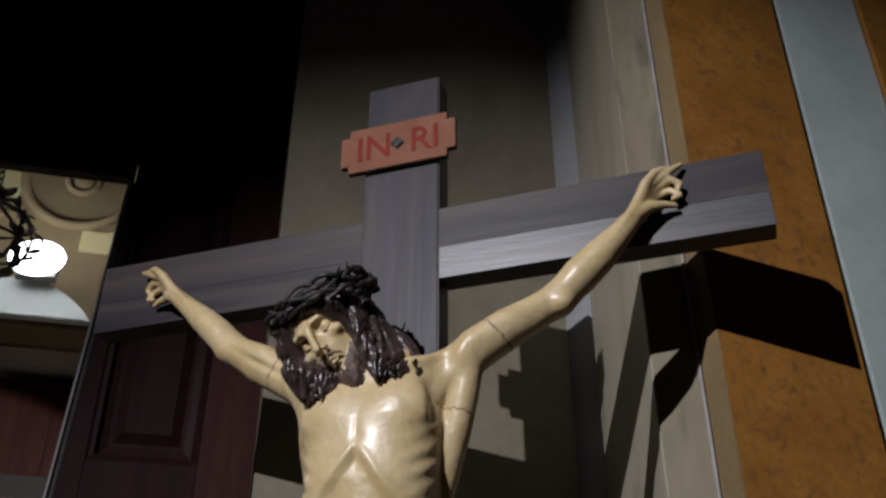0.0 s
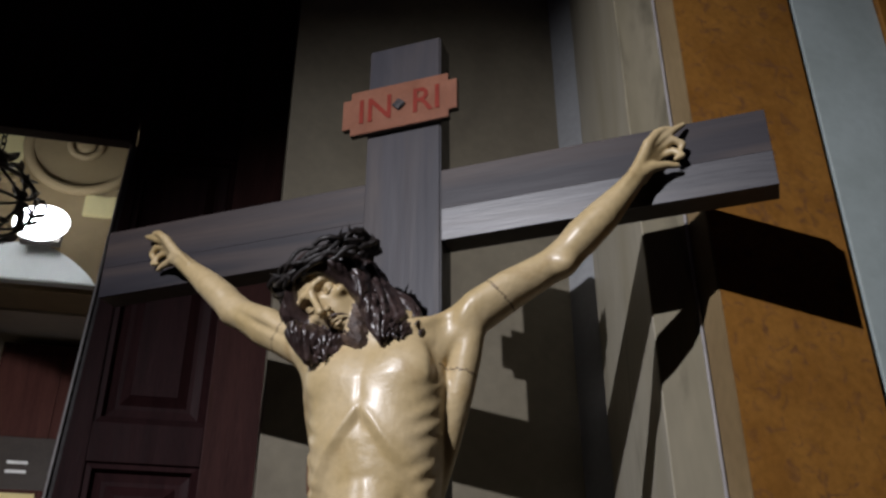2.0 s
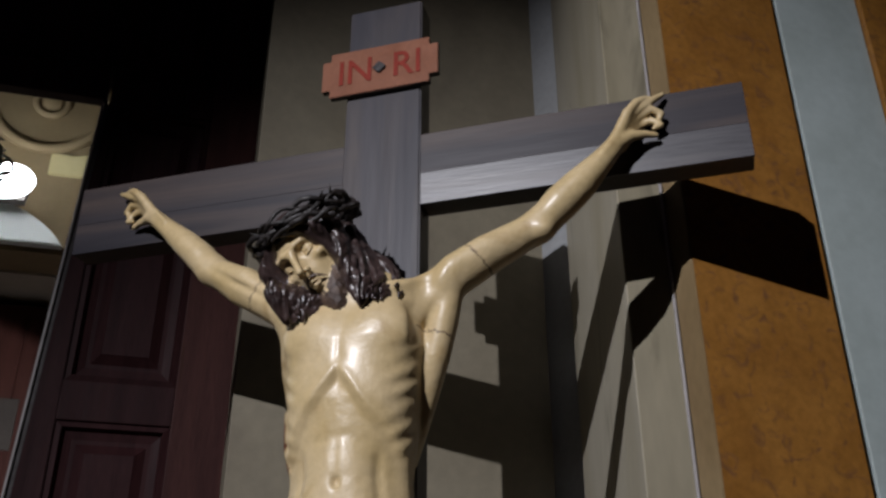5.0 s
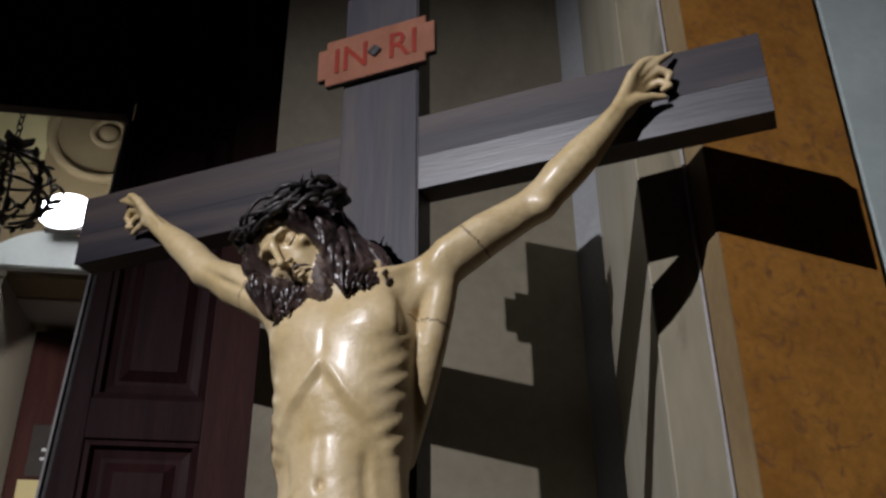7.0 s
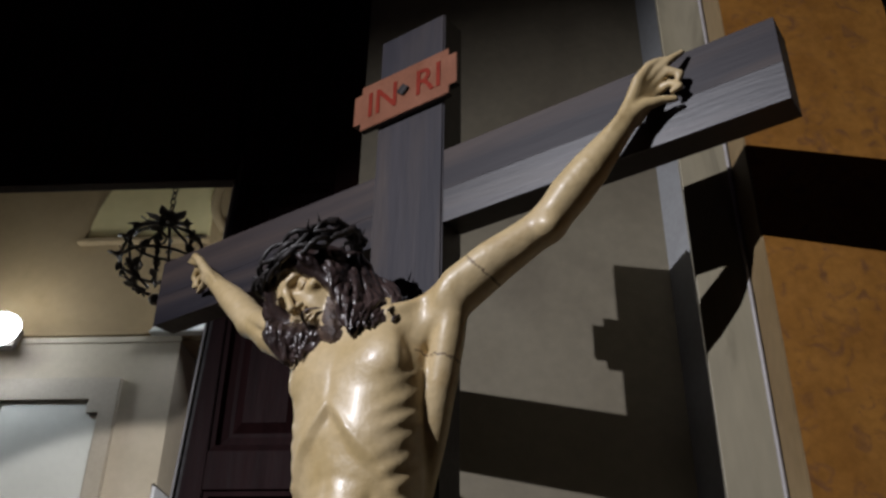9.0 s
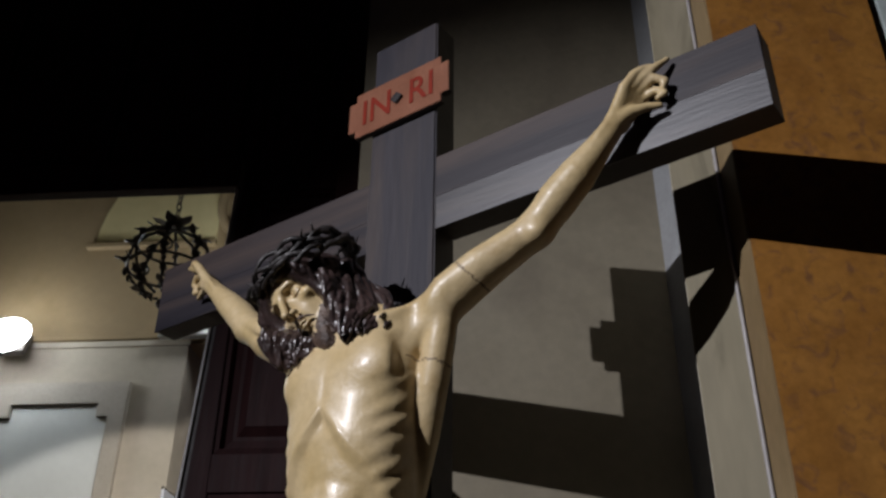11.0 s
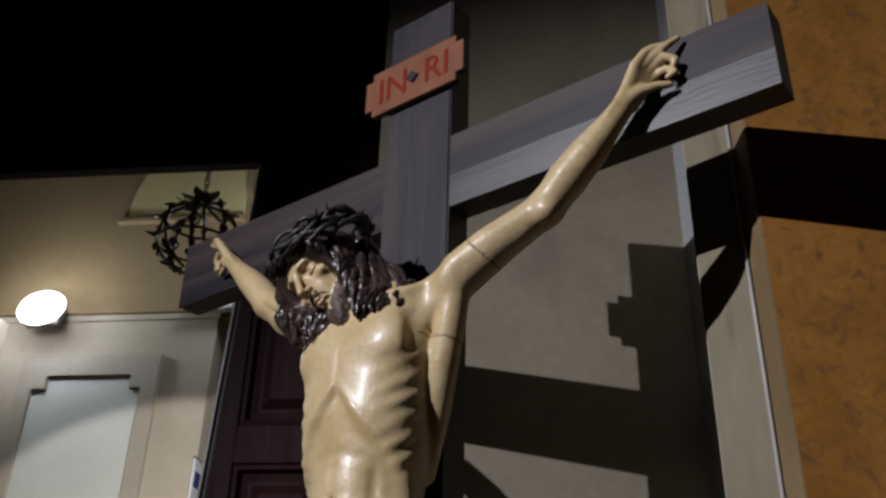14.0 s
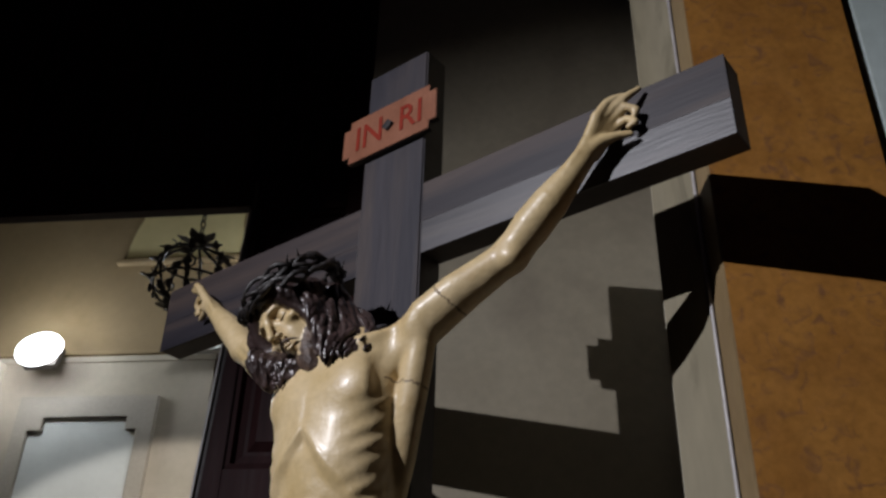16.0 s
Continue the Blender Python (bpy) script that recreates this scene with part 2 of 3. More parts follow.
part("orange_front", prism([(0.777, -0.14), (1.168, -0.14), (1.168, 0.3), (0.96, 0.3), (0.96, -0.072), (0.801, -0.072), (0.801, -0.139)], 0, 7.9), ORANGE, pier, "mottled orange marble facing")
part("grey_strip", box(1.197, 1.500, -0.125, 0.3, 0, 7.9, 0.004), GREY, pier, "grey green marble strip")
part("groove", box(1.169, 1.196, 0.0, 0.3, 0, 7.9), EDGE, pier, "dark shadow joint")
part("outer_front", box(1.503, 3.2, -0.14, 0.3, 0, 7.9, 0.004), ORANGE, pier, "mottled orange marble facing")
setting("wall_right", box(3.2, 6, -0.14, 0.3, 0, 7.9), HALL, "plain plaster wall", category="wall")

# the dark wooden screen with its doorway
B = 1.38
screen = thing("wooden_screen", ROOM, "tall dark walnut panelled screen with an open doorway", "panelling", "structure")
part("stile_right", box(-0.478, -0.12, B, B + 0.06, 0, 7.9, 0.004), WOOD_RED, screen, "red brown wooden stile with a knot")
LEAN = 0.043                               # the jamb leans a little


def jamb(near, far, top):
    """Outline of an upright of the doorway between two distances from its leaning edge."""
    return [(-0.9095 - LEAN * 3.85 + near, 0), (-0.9095 - LEAN * 3.85 + far, 0), (-0.9095 + LEAN * (top - 3.85) + far, top), (-0.9095 + LEAN * (top - 3.85) + near, top)]


part("stile_left", prism([(-0.892 - LEAN * 3.85, 0), (-0.8655, 0), (-0.8655, 7.9), (-0.892, 7.9), (-0.892, 3.85)], B, B + 0.06, "y", 0.003), WOOD, screen)
RAILS = [(0.0, 0.25), (1.25, 1.40), (2.54, 2.685), (3.86, 4.02), (5.3, 5.45), (6.8, 7.9)]
for lo, hi in RAILS:
    part("rail", box(-0.865, -0.478, B, B + 0.055, lo, hi, 0.003), WOOD, screen)
for (l0, h0), (l1, h1) in zip(RAILS, RAILS[1:]):
    x0, x1, z0, z1 = -0.865, -0.478, h0, l1
    own = bmesh.new()
    steps = [(0.0, 0.012), (0.022, 0.006), (0.03, 0.03), (0.06, 0.036), (0.075, 0.036), (0.105, 0.018), (0.11, 0.014)]
    rings = []
    for inset, deep in steps:
        rings.append([own.verts.new(p) for p in ((x0 + inset, B + deep, z0 + inset), (x1 - inset, B + deep, z0 + inset), (x1 - inset, B + deep, z1 - inset), (x0 + inset, B + deep, z1 - inset))])
    for one, two in zip(rings, rings[1:]):
        for k in range(4):
            own.faces.new((one[k], one[(k + 1) % 4], two[(k + 1) % 4], two[k]))
    own.faces.new(rings[-1])
    bmesh.ops.recalc_face_normals(own, faces=own.faces[:])
    part("raised_panel", own, WOOD, screen)
part("lintel", box(-2.75, -0.9, B - 0.03, B + 0.03, 3.87, 4.02, 0.004), WOOD, screen, "dark lintel over the doorway")
for k in range(3):
    part("over_panel", box(-2.75 + 0.605 * k, -2.16 + 0.605 * k, B + 0.02, B + 0.05, 4.05, 5.25, 0.012), WOOD, screen)
part("over_frame", box(-2.75, -0.9, B + 0.051, B + 0.1, 4.02, 7.9), WOOD, screen)
part("jamb_right", prism(jamb(0.0, 0.017, 3.869), B + 0.004, B + 0.06, "y", 0.001), EDGE, screen, "black rebate of the doorway")
part("jamb_trim", prism(jamb(-0.009, -0.001, 3.868), B - 0.010, B + 0.03, "y"), STEEL, screen, "thin pale trim of the doorway")
part("jamb_left", box(-2.79, -2.75, B, B + 0.10, 0, 3.869, 0.004), WOOD, screen)
part("side_panelling", box(-4.2, -2.79, B, B + 0.1, 0, 7.9), WOOD, screen)
setting("wall_left", box(-8, -4.2, B, B + 0.3, 0, 7.9), HALL, "plain plaster wall", category="wall")

# the room behind the doorway
setting("wall_far", box(-8, -2.52, 5.2, 5.6, 0, 4.90, 0.004), FAR, "beige plaster wall of the room behind", category="wall")
setting("wall_upper", box(-8, 2, 5.204, 5.6, 4.905, 7.9), VAULT, "ochre plaster wall above the cornice", category="wall")
setting("wall_niche", box(-2.6, 2.0, 6.6, 6.8, 0, 7.0), FAR, "dim plaster wall at the back of the recess", category="wall")
setting("niche_side", box(-2.62, -2.52, 5.6, 6.6, 0, 4.9), FAR, "plaster side of the recess", category="wall")
setting("niche_soffit", box(-2.6, 2, 5.6, 6.6, 4.88, 5.0), FAR, "plain plaster soffit of the recess", category="soffit")
setting("wall_partition", box(2.0, 2.2, 1.3, 6.6, 0, 7.9), HALL, "plain plaster wall of the room behind", category="wall")
cornice = thing("cornice", ROOM, "moulded beige plaster cornice", "cornice", "structure")
part("upper_band", box(-8, 2, 5.165, 5.199, 4.95, 4.985, 0.010), VAULT, cornice)
part("lower_band", box(-8, -2.5, 5.18, 5.199, 4.885, 4.94, 0.006), FAR, cornice)

blind = thing("blind_window", ROOM, "white blind window panel with stepped top corners in a beige frame", "window panel", "structure")
part("panel", prism([(-4.065, 2.2), (-3.10, 2.2), (-3.10, 4.235), (-3.20, 4.235), (-3.20, 4.35), (-3.94, 4.35), (-3.94, 4.235), (-4.065, 4.235)], 5.17, 5.197, "y"), WHITE, blind)
part("frame", prism([(-4.2, 2.1), (-4.07, 2.1), (-4.07, 4.24), (-3.945, 4.24), (-3.945, 4.355), (-3.195, 4.355), (-3.195, 4.24), (-3.095, 4.24), (-3.095, 2.1), (-2.95, 2.1), (-2.95, 4.55), (-4.2, 4.55)], 5.14, 5.198, "y", 0.006), MOULD, blind, "moulded beige frame")

setting("far_pilaster", box(-5.3, -4.46, 4.93, 5.199, 0, 4.879, 0.006), FAR, "plain beige pilaster beside the blind window", category="pilaster")
for at in LAMPS:
    flood = thing("floodlight", Matrix.Translation(at) @ pose(0, 0, 0, -20, 0, 31.2), "small square floodlight, switched on", "lamp", group="floodlights in the room behind")
    part("housing", box(-0.15, 0.15, 0.02, 0.09, -0.11, 0.11, 0.012), IRON, flood)
    # glowing dome larger than the real glass, shaped like the lamp's glare
    own = bmesh.new()
    bmesh.ops.create_uvsphere(own, u_segments=24, v_segments=14, radius=0.2)
    for v in own.verts:
        v.co = (v.co.x * 1.05, v.co.y * 0.42, v.co.z * 0.95)
    part("lens", own, LAMP_GLOW, flood, "glowing white dome, enlarged to show the lamp's glare", pose(0, -0.065, 0), True)
    part("bracket", box(-0.02, 0.02, 0.091, 0.17, -0.02, 0.02, 0.004), IRON, flood)

lunette = thing("lunette", ROOM, "pale yellow plaster lunette above the cornice", "lunette", "structure")
arc = [(-3.55 + 1.0 * (1 - math.cos(k * math.pi / 20)), 5.92 + 1.1 * math.sin(k * math.pi / 20)) for k in range(11)]
part("field", prism(arc + [(-2.42, 7.02), (-2.42, 5.92)], 5.18, 5.2035, "y"), LUNETTE, lunette)
part("sill", box(-3.62, -2.40, 5.13, 5.2035, 5.87, 5.915, 0.008), VAULT, lunette)
roundel = thing("roundel", ROOM, "round plaster moulding with a central rosette", "moulding", "structure")
ring = [(-1.93 + 0.47 * math.cos(k * math.pi / 24), 5.17, 6.32 + 0.47 * math.sin(k * math.pi / 24)) for k in range(48)]
part("ring", tube(ring, 0.045, 8, None, True), VAULT, roundel, "", None, True)
ring = [(-1.93 + 0.13 * math.cos(k * math.pi / 12), 5.17, 6.32 + 0.13 * math.sin(k * math.pi / 12)) for k in range(24)]
part("inner_ring", tube(ring, 0.03, 8, None, True), VAULT, roundel, "", None, True)
own = bmesh.new()
bmesh.ops.create_uvsphere(own, u_segments=14, v_segments=8, radius=0.09)
for v in own.verts:
    v.co.y *= 0.5
part("rosette", own, VAULT, roundel, "", pose(-1.93, 5.17, 6.32), True)
part("shield", prism([(-1.85, 5.62), (-1.42, 5.62), (-1.42, 5.95), (-1.52, 5.86), (-1.66, 5.82), (-1.85, 5.83)], 5.17, 5.2035, "y", 0.008), LUNETTE, roundel, "pale yellow plaster field")
# white raised shape that stands in for the floodlight's glow on the wall
pediment = [(-2.75 + 1.15 * k / 16, 4.905 + 0.34 * math.sin(math.pi * k / 16) ** 0.8) for k in range(17)]
setting("pediment", prism(pediment, 5.02, 5.115, "y", 0.01), WHITE, "white rounded shape standing in for lamp glow on the wall top")

# notices in the recess
notice = thing("notice_board", ROOM, "white notice board with a dark blue band", "notice board")
part("board", box(-2.515, -2.49, 5.10, 5.62, 2.3, 3.62, 0.004), PAPER, notice)
part("band", box(-2.489, -2.484, 5.12, 5.60, 3.40, 3.52), BLUE, notice, "dark blue band")
part("post", box(-2.53, -2.48, 5.33, 5.39, 0.0, 2.299), IRON, notice)
# cupboard extended upward; its dark wood stands in for shade on the niche wall
cupboard = thing("tall_cupboard", ROOM, "dark red wooden cupboard, made taller to darken the recess", "cupboard")
part("body", box(-2.45, -0.4, 6.1, 6.59, 0, 4.8, 0.01), WOOD_RED, cupboard)
for k in range(4):
    part("door", box(-2.43 + 0.505 * k, -1.93 + 0.505 * k, 6.07, 6.098, 0.1, 4.7, 0.008), WOOD_RED, cupboard)

sign = thing("information_sign", ROOM, "cream and black sign with white lines of writing on the cupboard", "sign")
part("header", box(-2.30, -1.86, 6.050, 6.068, 3.52, 3.95, 0.003), EDGE, sign, "black header")
part("writing", box(-2.20, -2.04, 6.045, 6.0495, 3.725, 3.75), PAPER, sign, "white line of writing")
part("writing", box(-2.20, -2.04, 6.045, 6.0495, 3.65, 3.675), PAPER, sign, "white line of writing")
part("sheet", box(-2.34, -1.94, 6.050, 6.068, 2.5, 3.49, 0.003), LUNETTE, sign, "pale cream sheet")
# added bluish fill, hidden below, to brighten the soffit of the recess
lamp("recess_light", "AREA", room(-1.2, 5.75, 1.9), room(-1.6, 5.9, 4.6), 1.2, (0.5, 0.65, 1.0), size=0.5)

# the hanging iron lantern
CH = room(-2.03, 3.37, 4.66)
lantern = thing("hanging_lantern", Matrix.Translation(CH), "black wrought iron globe lantern of scrolled leaves on a chain", "lantern")
rng = random.Random(5)


def leaf(base, along, out, size):
    """A curled iron leaf with a ridge, from base along a way."""
    own = bmesh.new()
    along, out = along.normalized(), out.normalized()
    side = along.cross(out).normalized()
    rows = []
    for k, (w, lift) in enumerate(((0.12, 0), (0.34, 0.10), (0.42, 0.30), (0.26, 0.55), (0.04, 0.62))):
        c = base + along * size * k * 0.25 + out * size * lift
        rows.append([own.verts.new(c + side * size * w * e + out * (0.06 * size * abs(e))) for e in (-1, 0, 1)])
    for one, two in zip(rows, rows[1:]):
        for k in range(2):
            own.faces.new((one[k], one[k + 1], two[k + 1], two[k]))
    bmesh.ops.solidify(own, geom=own.faces[:], thickness=0.006)
    return own


for k in range(8):
    ang = 2 * math.pi * k / 8
    axis = Vector((math.cos(ang), math.sin(ang), 0))
    pts = [Vector((0, 0, 0.26)) + axis * 0.03]
    for j in range(1, 10):
        th = math.pi * (0.12 + 0.80 * j / 9)
        pts.append(axis * 0.27 * math.sin(th) + Vector((0, 0, 0.26 * math.cos(th))))
    rib = part("rib", tube(pts, 0.011, 6), IRON, lantern, "", None, True)
    for j in (1, 1, 2, 2, 3, 3, 4, 4, 5, 5, 6, 6, 7, 7, 8, 8):
        up = (pts[j + 1] - pts[j - 1]) * (1 if rng.random() < 0.5 else -1)
        part("leaf", leaf(pts[j], up + Vector((rng.uniform(-0.05, 0.05), rng.uniform(-0.05, 0.05), 0)), axis + 0.5 * Vector((rng.uniform(-1, 1), rng.uniform(-1, 1), rng.uniform(-1, 1))), rng.uniform(0.042, 0.072)), IRON, rib)
    curl = [pts[5] + axis * (0.05 * (1 - math.cos(u * 0.9)) * math.exp(-0.06 * u)) + Vector((-axis.y, axis.x, 0)) * 0.055 * math.sin(u * 0.9) + Vector((0, 0, 0.018 * u)) for u in range(8)]
    part("scroll", tube(curl, 0.010, 5), IRON, rib, "", None, True)
for z, r in ((-0.06, 0.265), (0.12, 0.24)):
    part("hoop", tube([(r * math.cos(k * math.pi / 12), r * math.sin(k * math.pi / 12), z) for k in range(24)], 0.010, 6, None, True), IRON, lantern, "", None, True)
own = bmesh.new()
bmesh.ops.create_uvsphere(own, u_segments=12, v_segments=8, radius=0.06)
part("crown_knob", own, IRON, lantern, "", pose(0, 0, 0.31), True)
for k in range(6):
    ang = k * math.pi / 3
    part("crown_leaf", leaf(Vector((0.03 * math.cos(ang), 0.03 * math.sin(ang), 0.28)), Vector((math.cos(ang), math.sin(ang), 0.9)), Vector((math.cos(ang), math.sin(ang), -0.4)), 0.095), IRON, lantern)
own = bmesh.new()
bmesh.ops.create_uvsphere(own, u_segments=10, v_segments=8, radius=0.04)
part("finial", own, IRON, lantern, "", pose(0, 0, -0.31), True)
for k in range(40):
    ring = [(0.018 * math.cos(j * math.pi / 5), 0, 0.032 * math.sin(j * math.pi / 5)) for j in range(10)]
    part("chain_link", tube(ring, 0.006, 5, None, True), IRON, lantern, "", pose(0, 0, 0.395 + 0.052 * k, 0, 0, 90 * (k % 2)), True)
part("hanger_rod", tube([(0, 0, 2.45), (0, 0, 3.14)], 0.012, 6), IRON, lantern)

# ---- the cross ----
cross = thing("cross", pose(0, 0, 0), "large grey-stained plank wooden cross, worn", "cross")
part("upright", prism([(-0.105, 0.0), (0.105, 0.0), (0.105, 3.404), (-0.105, 3.404)], -0.004, 0.078, "y", 0.004), [CROSS_Z, EDGE], cross)
for face in cross.children[0].data.polygons:
    face.material_index = 0 if face.normal.y < -0.5 else 1
for lo, hi in ((-0.9, -0.1055), (0.1055, 0.9)):
    arm = part("arm", box(lo, hi, 0.006, 0.074, 2.754, 2.955, 0.003), EDGE, cross, "dark edges of the cross arm")
    for z0, z1 in ((2.752, 2.8418), (2.8422, 2.957)):
        part("plank", box(lo, hi, 0.0, 0.0055, z0, z1, 0.0008), CROSS_WORN_SHEEN if lo > 0 and z0 < 2.8 else CROSS_X, arm, "scraped plank, paler with the lamp's sheen in its colour" if lo > 0 and z0 < 2.8 else "")
part("base_block", box(-0.35, 0.35, -0.25, 0.33, 0.0, 0.35, 0.01), WOOD, cross, "dark wooden base block")

plaque = thing("inscription_plaque", pose(0, 0, 0), "salmon painted wooden plaque with red letters on the cross", "plaque")
X0, X1, Z0, Z1, C = -0.172, 0.158, 3.106, 3.252, 0.024
outline = [(X0 + C, Z0), (X1 - C, Z0), (X1 - C, Z0 + C), (X1, Z0 + C), (X1, Z1 - C), (X1 - C, Z1 - C), (X1 - C, Z1), (X0 + C, Z1), (X0 + C, Z1 - C), (X0, Z1 - C), (X0, Z0 + C), (X0 + C, Z0 + C)]
board = part("board", prism(outline, -0.024, -0.0045, "y", 0.0015), [PLAQUE, EDGE], plaque)
for face in board.data.polygons:
    face.material_index = 0 if face.normal.y < -0.9 else 1
for word, x0, wide in (("IN", -0.128, 0.92), ("RI", 0.028, 0.92)):
    text = bpy.data.curves.new("letters", "FONT")
    text.body, text.size, text.extrude, text.offset = word, 0.112, 0.0008, 0.0010
    text.materials.append(RED)
    letters = new("letters", text)
    letters.parent = plaque
    letters.matrix_local = pose(x0, -0.0250, 3.142, 90, 0, 0) @ Matrix.Diagonal((wide, 1, 1, 1))
part("nail_head", prism([(-0.020, 0), (0, -0.019), (0.020, 0), (0, 0.019)], -0.006, 0.002, "y", 0.002), NAIL, plaque, "dark diamond nail head", pose(-0.006, -0.026, 3.178))

# ---- the carved figure: one mesh drawn from soft unions of rounded forms ----
class Form:
    """A distance field on a grid, to which rounded forms are added and cut, and its surface."""

    def __init__(self, low, high, step):
        self.low, self.step = np.array(low, float), step
        self.n = np.ceil((np.array(high) - self.low) / step).astype(int) + 1
        self.f = np.full(tuple(self.n), 0.2, np.float32)
        self.kind = np.zeros(tuple(self.n), np.int8)

    def near(self, low, high):
        a = np.clip(np.floor((np.array(low) - self.low) / self.step).astype(int), 0, self.n)
        b = np.clip(np.ceil((np.array(high) - self.low) / self.step).astype(int) + 1, 0, self.n)
        if (b <= a).any():
            return None, None
        cut = tuple(slice(i, j) for i, j in zip(a, b))
        axes = [self.low[k] + self.step * np.arange(a[k], b[k]) for k in range(3)]
        return cut, np.stack(np.meshgrid(*axes, indexing="ij"), -1).astype(np.float32)

    def add(self, cut, d, k, kind):
        f = self.f[cut]
        h = np.clip(0.5 + 0.5 * (f - d) / k, 0, 1)
        self.kind[cut] = np.where(d < f, kind, self.kind[cut])
        self.f[cut] = f + (d - f) * h - k * h * (1 - h)

    def dig(self, cut, d, k):
        f = self.f[cut]
        h = np.clip(0.5 - 0.5 * (f + d) / k, 0, 1)
        self.f[cut] = f + (-d - f) * h + k * h * (1 - h)

    def rod(self, p, q, r0, r1, k=0.02, kind=0, dig=False):
        self.chain([p, q], (r0, r1), k, kind, dig)

    def egg(self, c, radii, k=0.02, kind=0, turn=None, dig=False):
        c, radii = np.array(c, float), np.array(radii, float)
        m = radii.max() + 2 * k + 0.01
        cut, g = self.near(c - m, c + m)
        if cut is None:
            return
        v = g - c
        if turn is not None:
            v = v @ turn
        k0 = np.linalg.norm(v / radii, axis=-1)
        k1 = np.linalg.norm(v / radii ** 2, axis=-1)
        d = k0 * (k0 - 1) / np.maximum(k1, 1e-6)
        (self.dig(cut, d, k) if dig else self.add(cut, d, k, kind))

    def chain(self, pts, radii, k=0.02, kind=0, dig=False):
        """A bent rod of changing thickness, added or cut as one piece."""
        pts = np.array(pts, float)
        m = max(radii) + 2 * k + 0.01
        cut, g = self.near(pts.min(0) - m, pts.max(0) + m)
        if cut is None:
            return
        d = np.full(g.shape[:3], 9.0, np.float32)
        first = g[0, 0, 0]
        for p, q, r0, r1 in zip(pts, pts[1:], radii, radii[1:]):
            lo = np.clip(((np.minimum(p, q) - m - first) / self.step).astype(int), 0, d.shape)
            hi = np.clip(((np.maximum(p, q) + m - first) / self.step).astype(int) + 2, 0, d.shape)
            own = tuple(slice(a, b) for a, b in zip(lo, hi))
            ax = (q - p).astype(np.float32)
            v = g[own] - p.astype(np.float32)
            t = np.clip((v @ ax) / max(float(ax @ ax), 1e-9), 0, 1)
            v -= t[..., None] * ax
            e = np.sqrt((v * v).sum(-1)) - (r0 + (r1 - r0) * t)
            d[own] = np.minimum(d[own], e)
        (self.dig(cut, d, k) if dig else self.add(cut, d, k, kind))

    def surface(self):
        f = self.f
        ins = f < 0
        corner = [(i, j, k) for i in (0, 1) for j in (0, 1) for k in (0, 1)]
        n = np.array(f.shape) - 1
        count = sum(ins[i:i + n[0], j:j + n[1], k:k + n[2]].astype(np.int8) for i, j, k in corner)
        cells = np.argwhere((count > 0) & (count < 8))
        val = np.stack([f[cells[:, 0] + i, cells[:, 1] + j, cells[:, 2] + k] for i, j, k in corner], 1)
        total, hits = np.zeros((len(cells), 3)), np.zeros(len(cells))
        for a in range(8):
            for b in range(a + 1, 8):
                ca, cb = np.array(corner[a]), np.array(corner[b])
                if abs(ca - cb).sum() != 1:
                    continue
                cross_ = (val[:, a] < 0) != (val[:, b] < 0)
                t = val[:, a] / np.where(cross_, val[:, a] - val[:, b], 1)
                total += np.where(cross_[:, None], ca + t[:, None] * (cb - ca), 0)
                hits += cross_
        verts = self.low + self.step * (cells + total / hits[:, None])
        kinds = self.kind[cells[:, 0], cells[:, 1], cells[:, 2]]
        index = np.full(tuple(n), -1, np.int64)
        index[tuple(cells.T)] = np.arange(len(cells))
        quads = []
        for axis in range(3):
            u, v = (axis + 1) % 3, (axis + 2) % 3
            one = [slice(None)] * 3
            two = [slice(None)] * 3
            one[axis], two[axis] = slice(0, -1), slice(1, None)
            flip = ins[tuple(one)] != ins[tuple(two)]
            e = np.argwhere(flip)
            ok = (e[:, u] > 0) & (e[:, v] > 0) & (e[:, u] < n[u]) & (e[:, v] < n[v])
            e = e[ok]
            du, dv = np.eye(3, dtype=int)[u], np.eye(3, dtype=int)[v]
            q = np.stack([index[tuple((e - du - dv).T)], index[tuple((e - dv).T)], index[tuple(e.T)], index[tuple((e - du).T)]], 1)
            out = ins[tuple(e.T)]
            quads.append(np.where(out[:, None], q, q[:, ::-1]))
        return verts, np.concatenate(quads), kinds


def unit(v):
    v = np.array(v, float)
    return v / np.linalg.norm(v)


# kinds: 0 skin, 1 hair, 2 beard, 3 dark red, 4 cloth, 5 seam
body = Form((-0.80, -0.36, 0.72), (0.80, 0.01, 2.98), 0.0045)


def smooth(a, b, x):
    t = np.clip((x - a) / (b - a), 0, 1)
    return t * t * (3 - 2 * t)


# the trunk: an upright oval column with ribs, their arch, and the furrows of the belly
cut, g = body.near((-0.25, -0.36, 1.70), (0.25, 0.01, 2.52))
gx, gy, gz = g[..., 0], g[..., 1], g[..., 2]
LEVELS = (1.70, 1.80, 1.90, 2.04, 2.20, 2.33, 2.42, 2.50)
wide = np.interp(gz, LEVELS, (0.135, 0.150, 0.142, 0.130, 0.143, 0.155, 0.145, 0.090))
deep = np.interp(gz, LEVELS, (0.085, 0.100, 0.098, 0.092, 0.108, 0.102, 0.080, 0.045))
ru, rv = np.abs(gx - 0.003) / wide, (gy + 0.124) / deep
d = ((ru ** 2.3 + np.abs(rv) ** 2.3) ** (1 / 2.3) - 1) * np.minimum(wide, deep)
angle = np.degrees(np.arctan2(ru, -rv))
arch = 2.262 - 0.0033 * angle + 0.000012 * angle ** 2 + 0.004 * np.sin(angle * 0.13 + gx * 20)
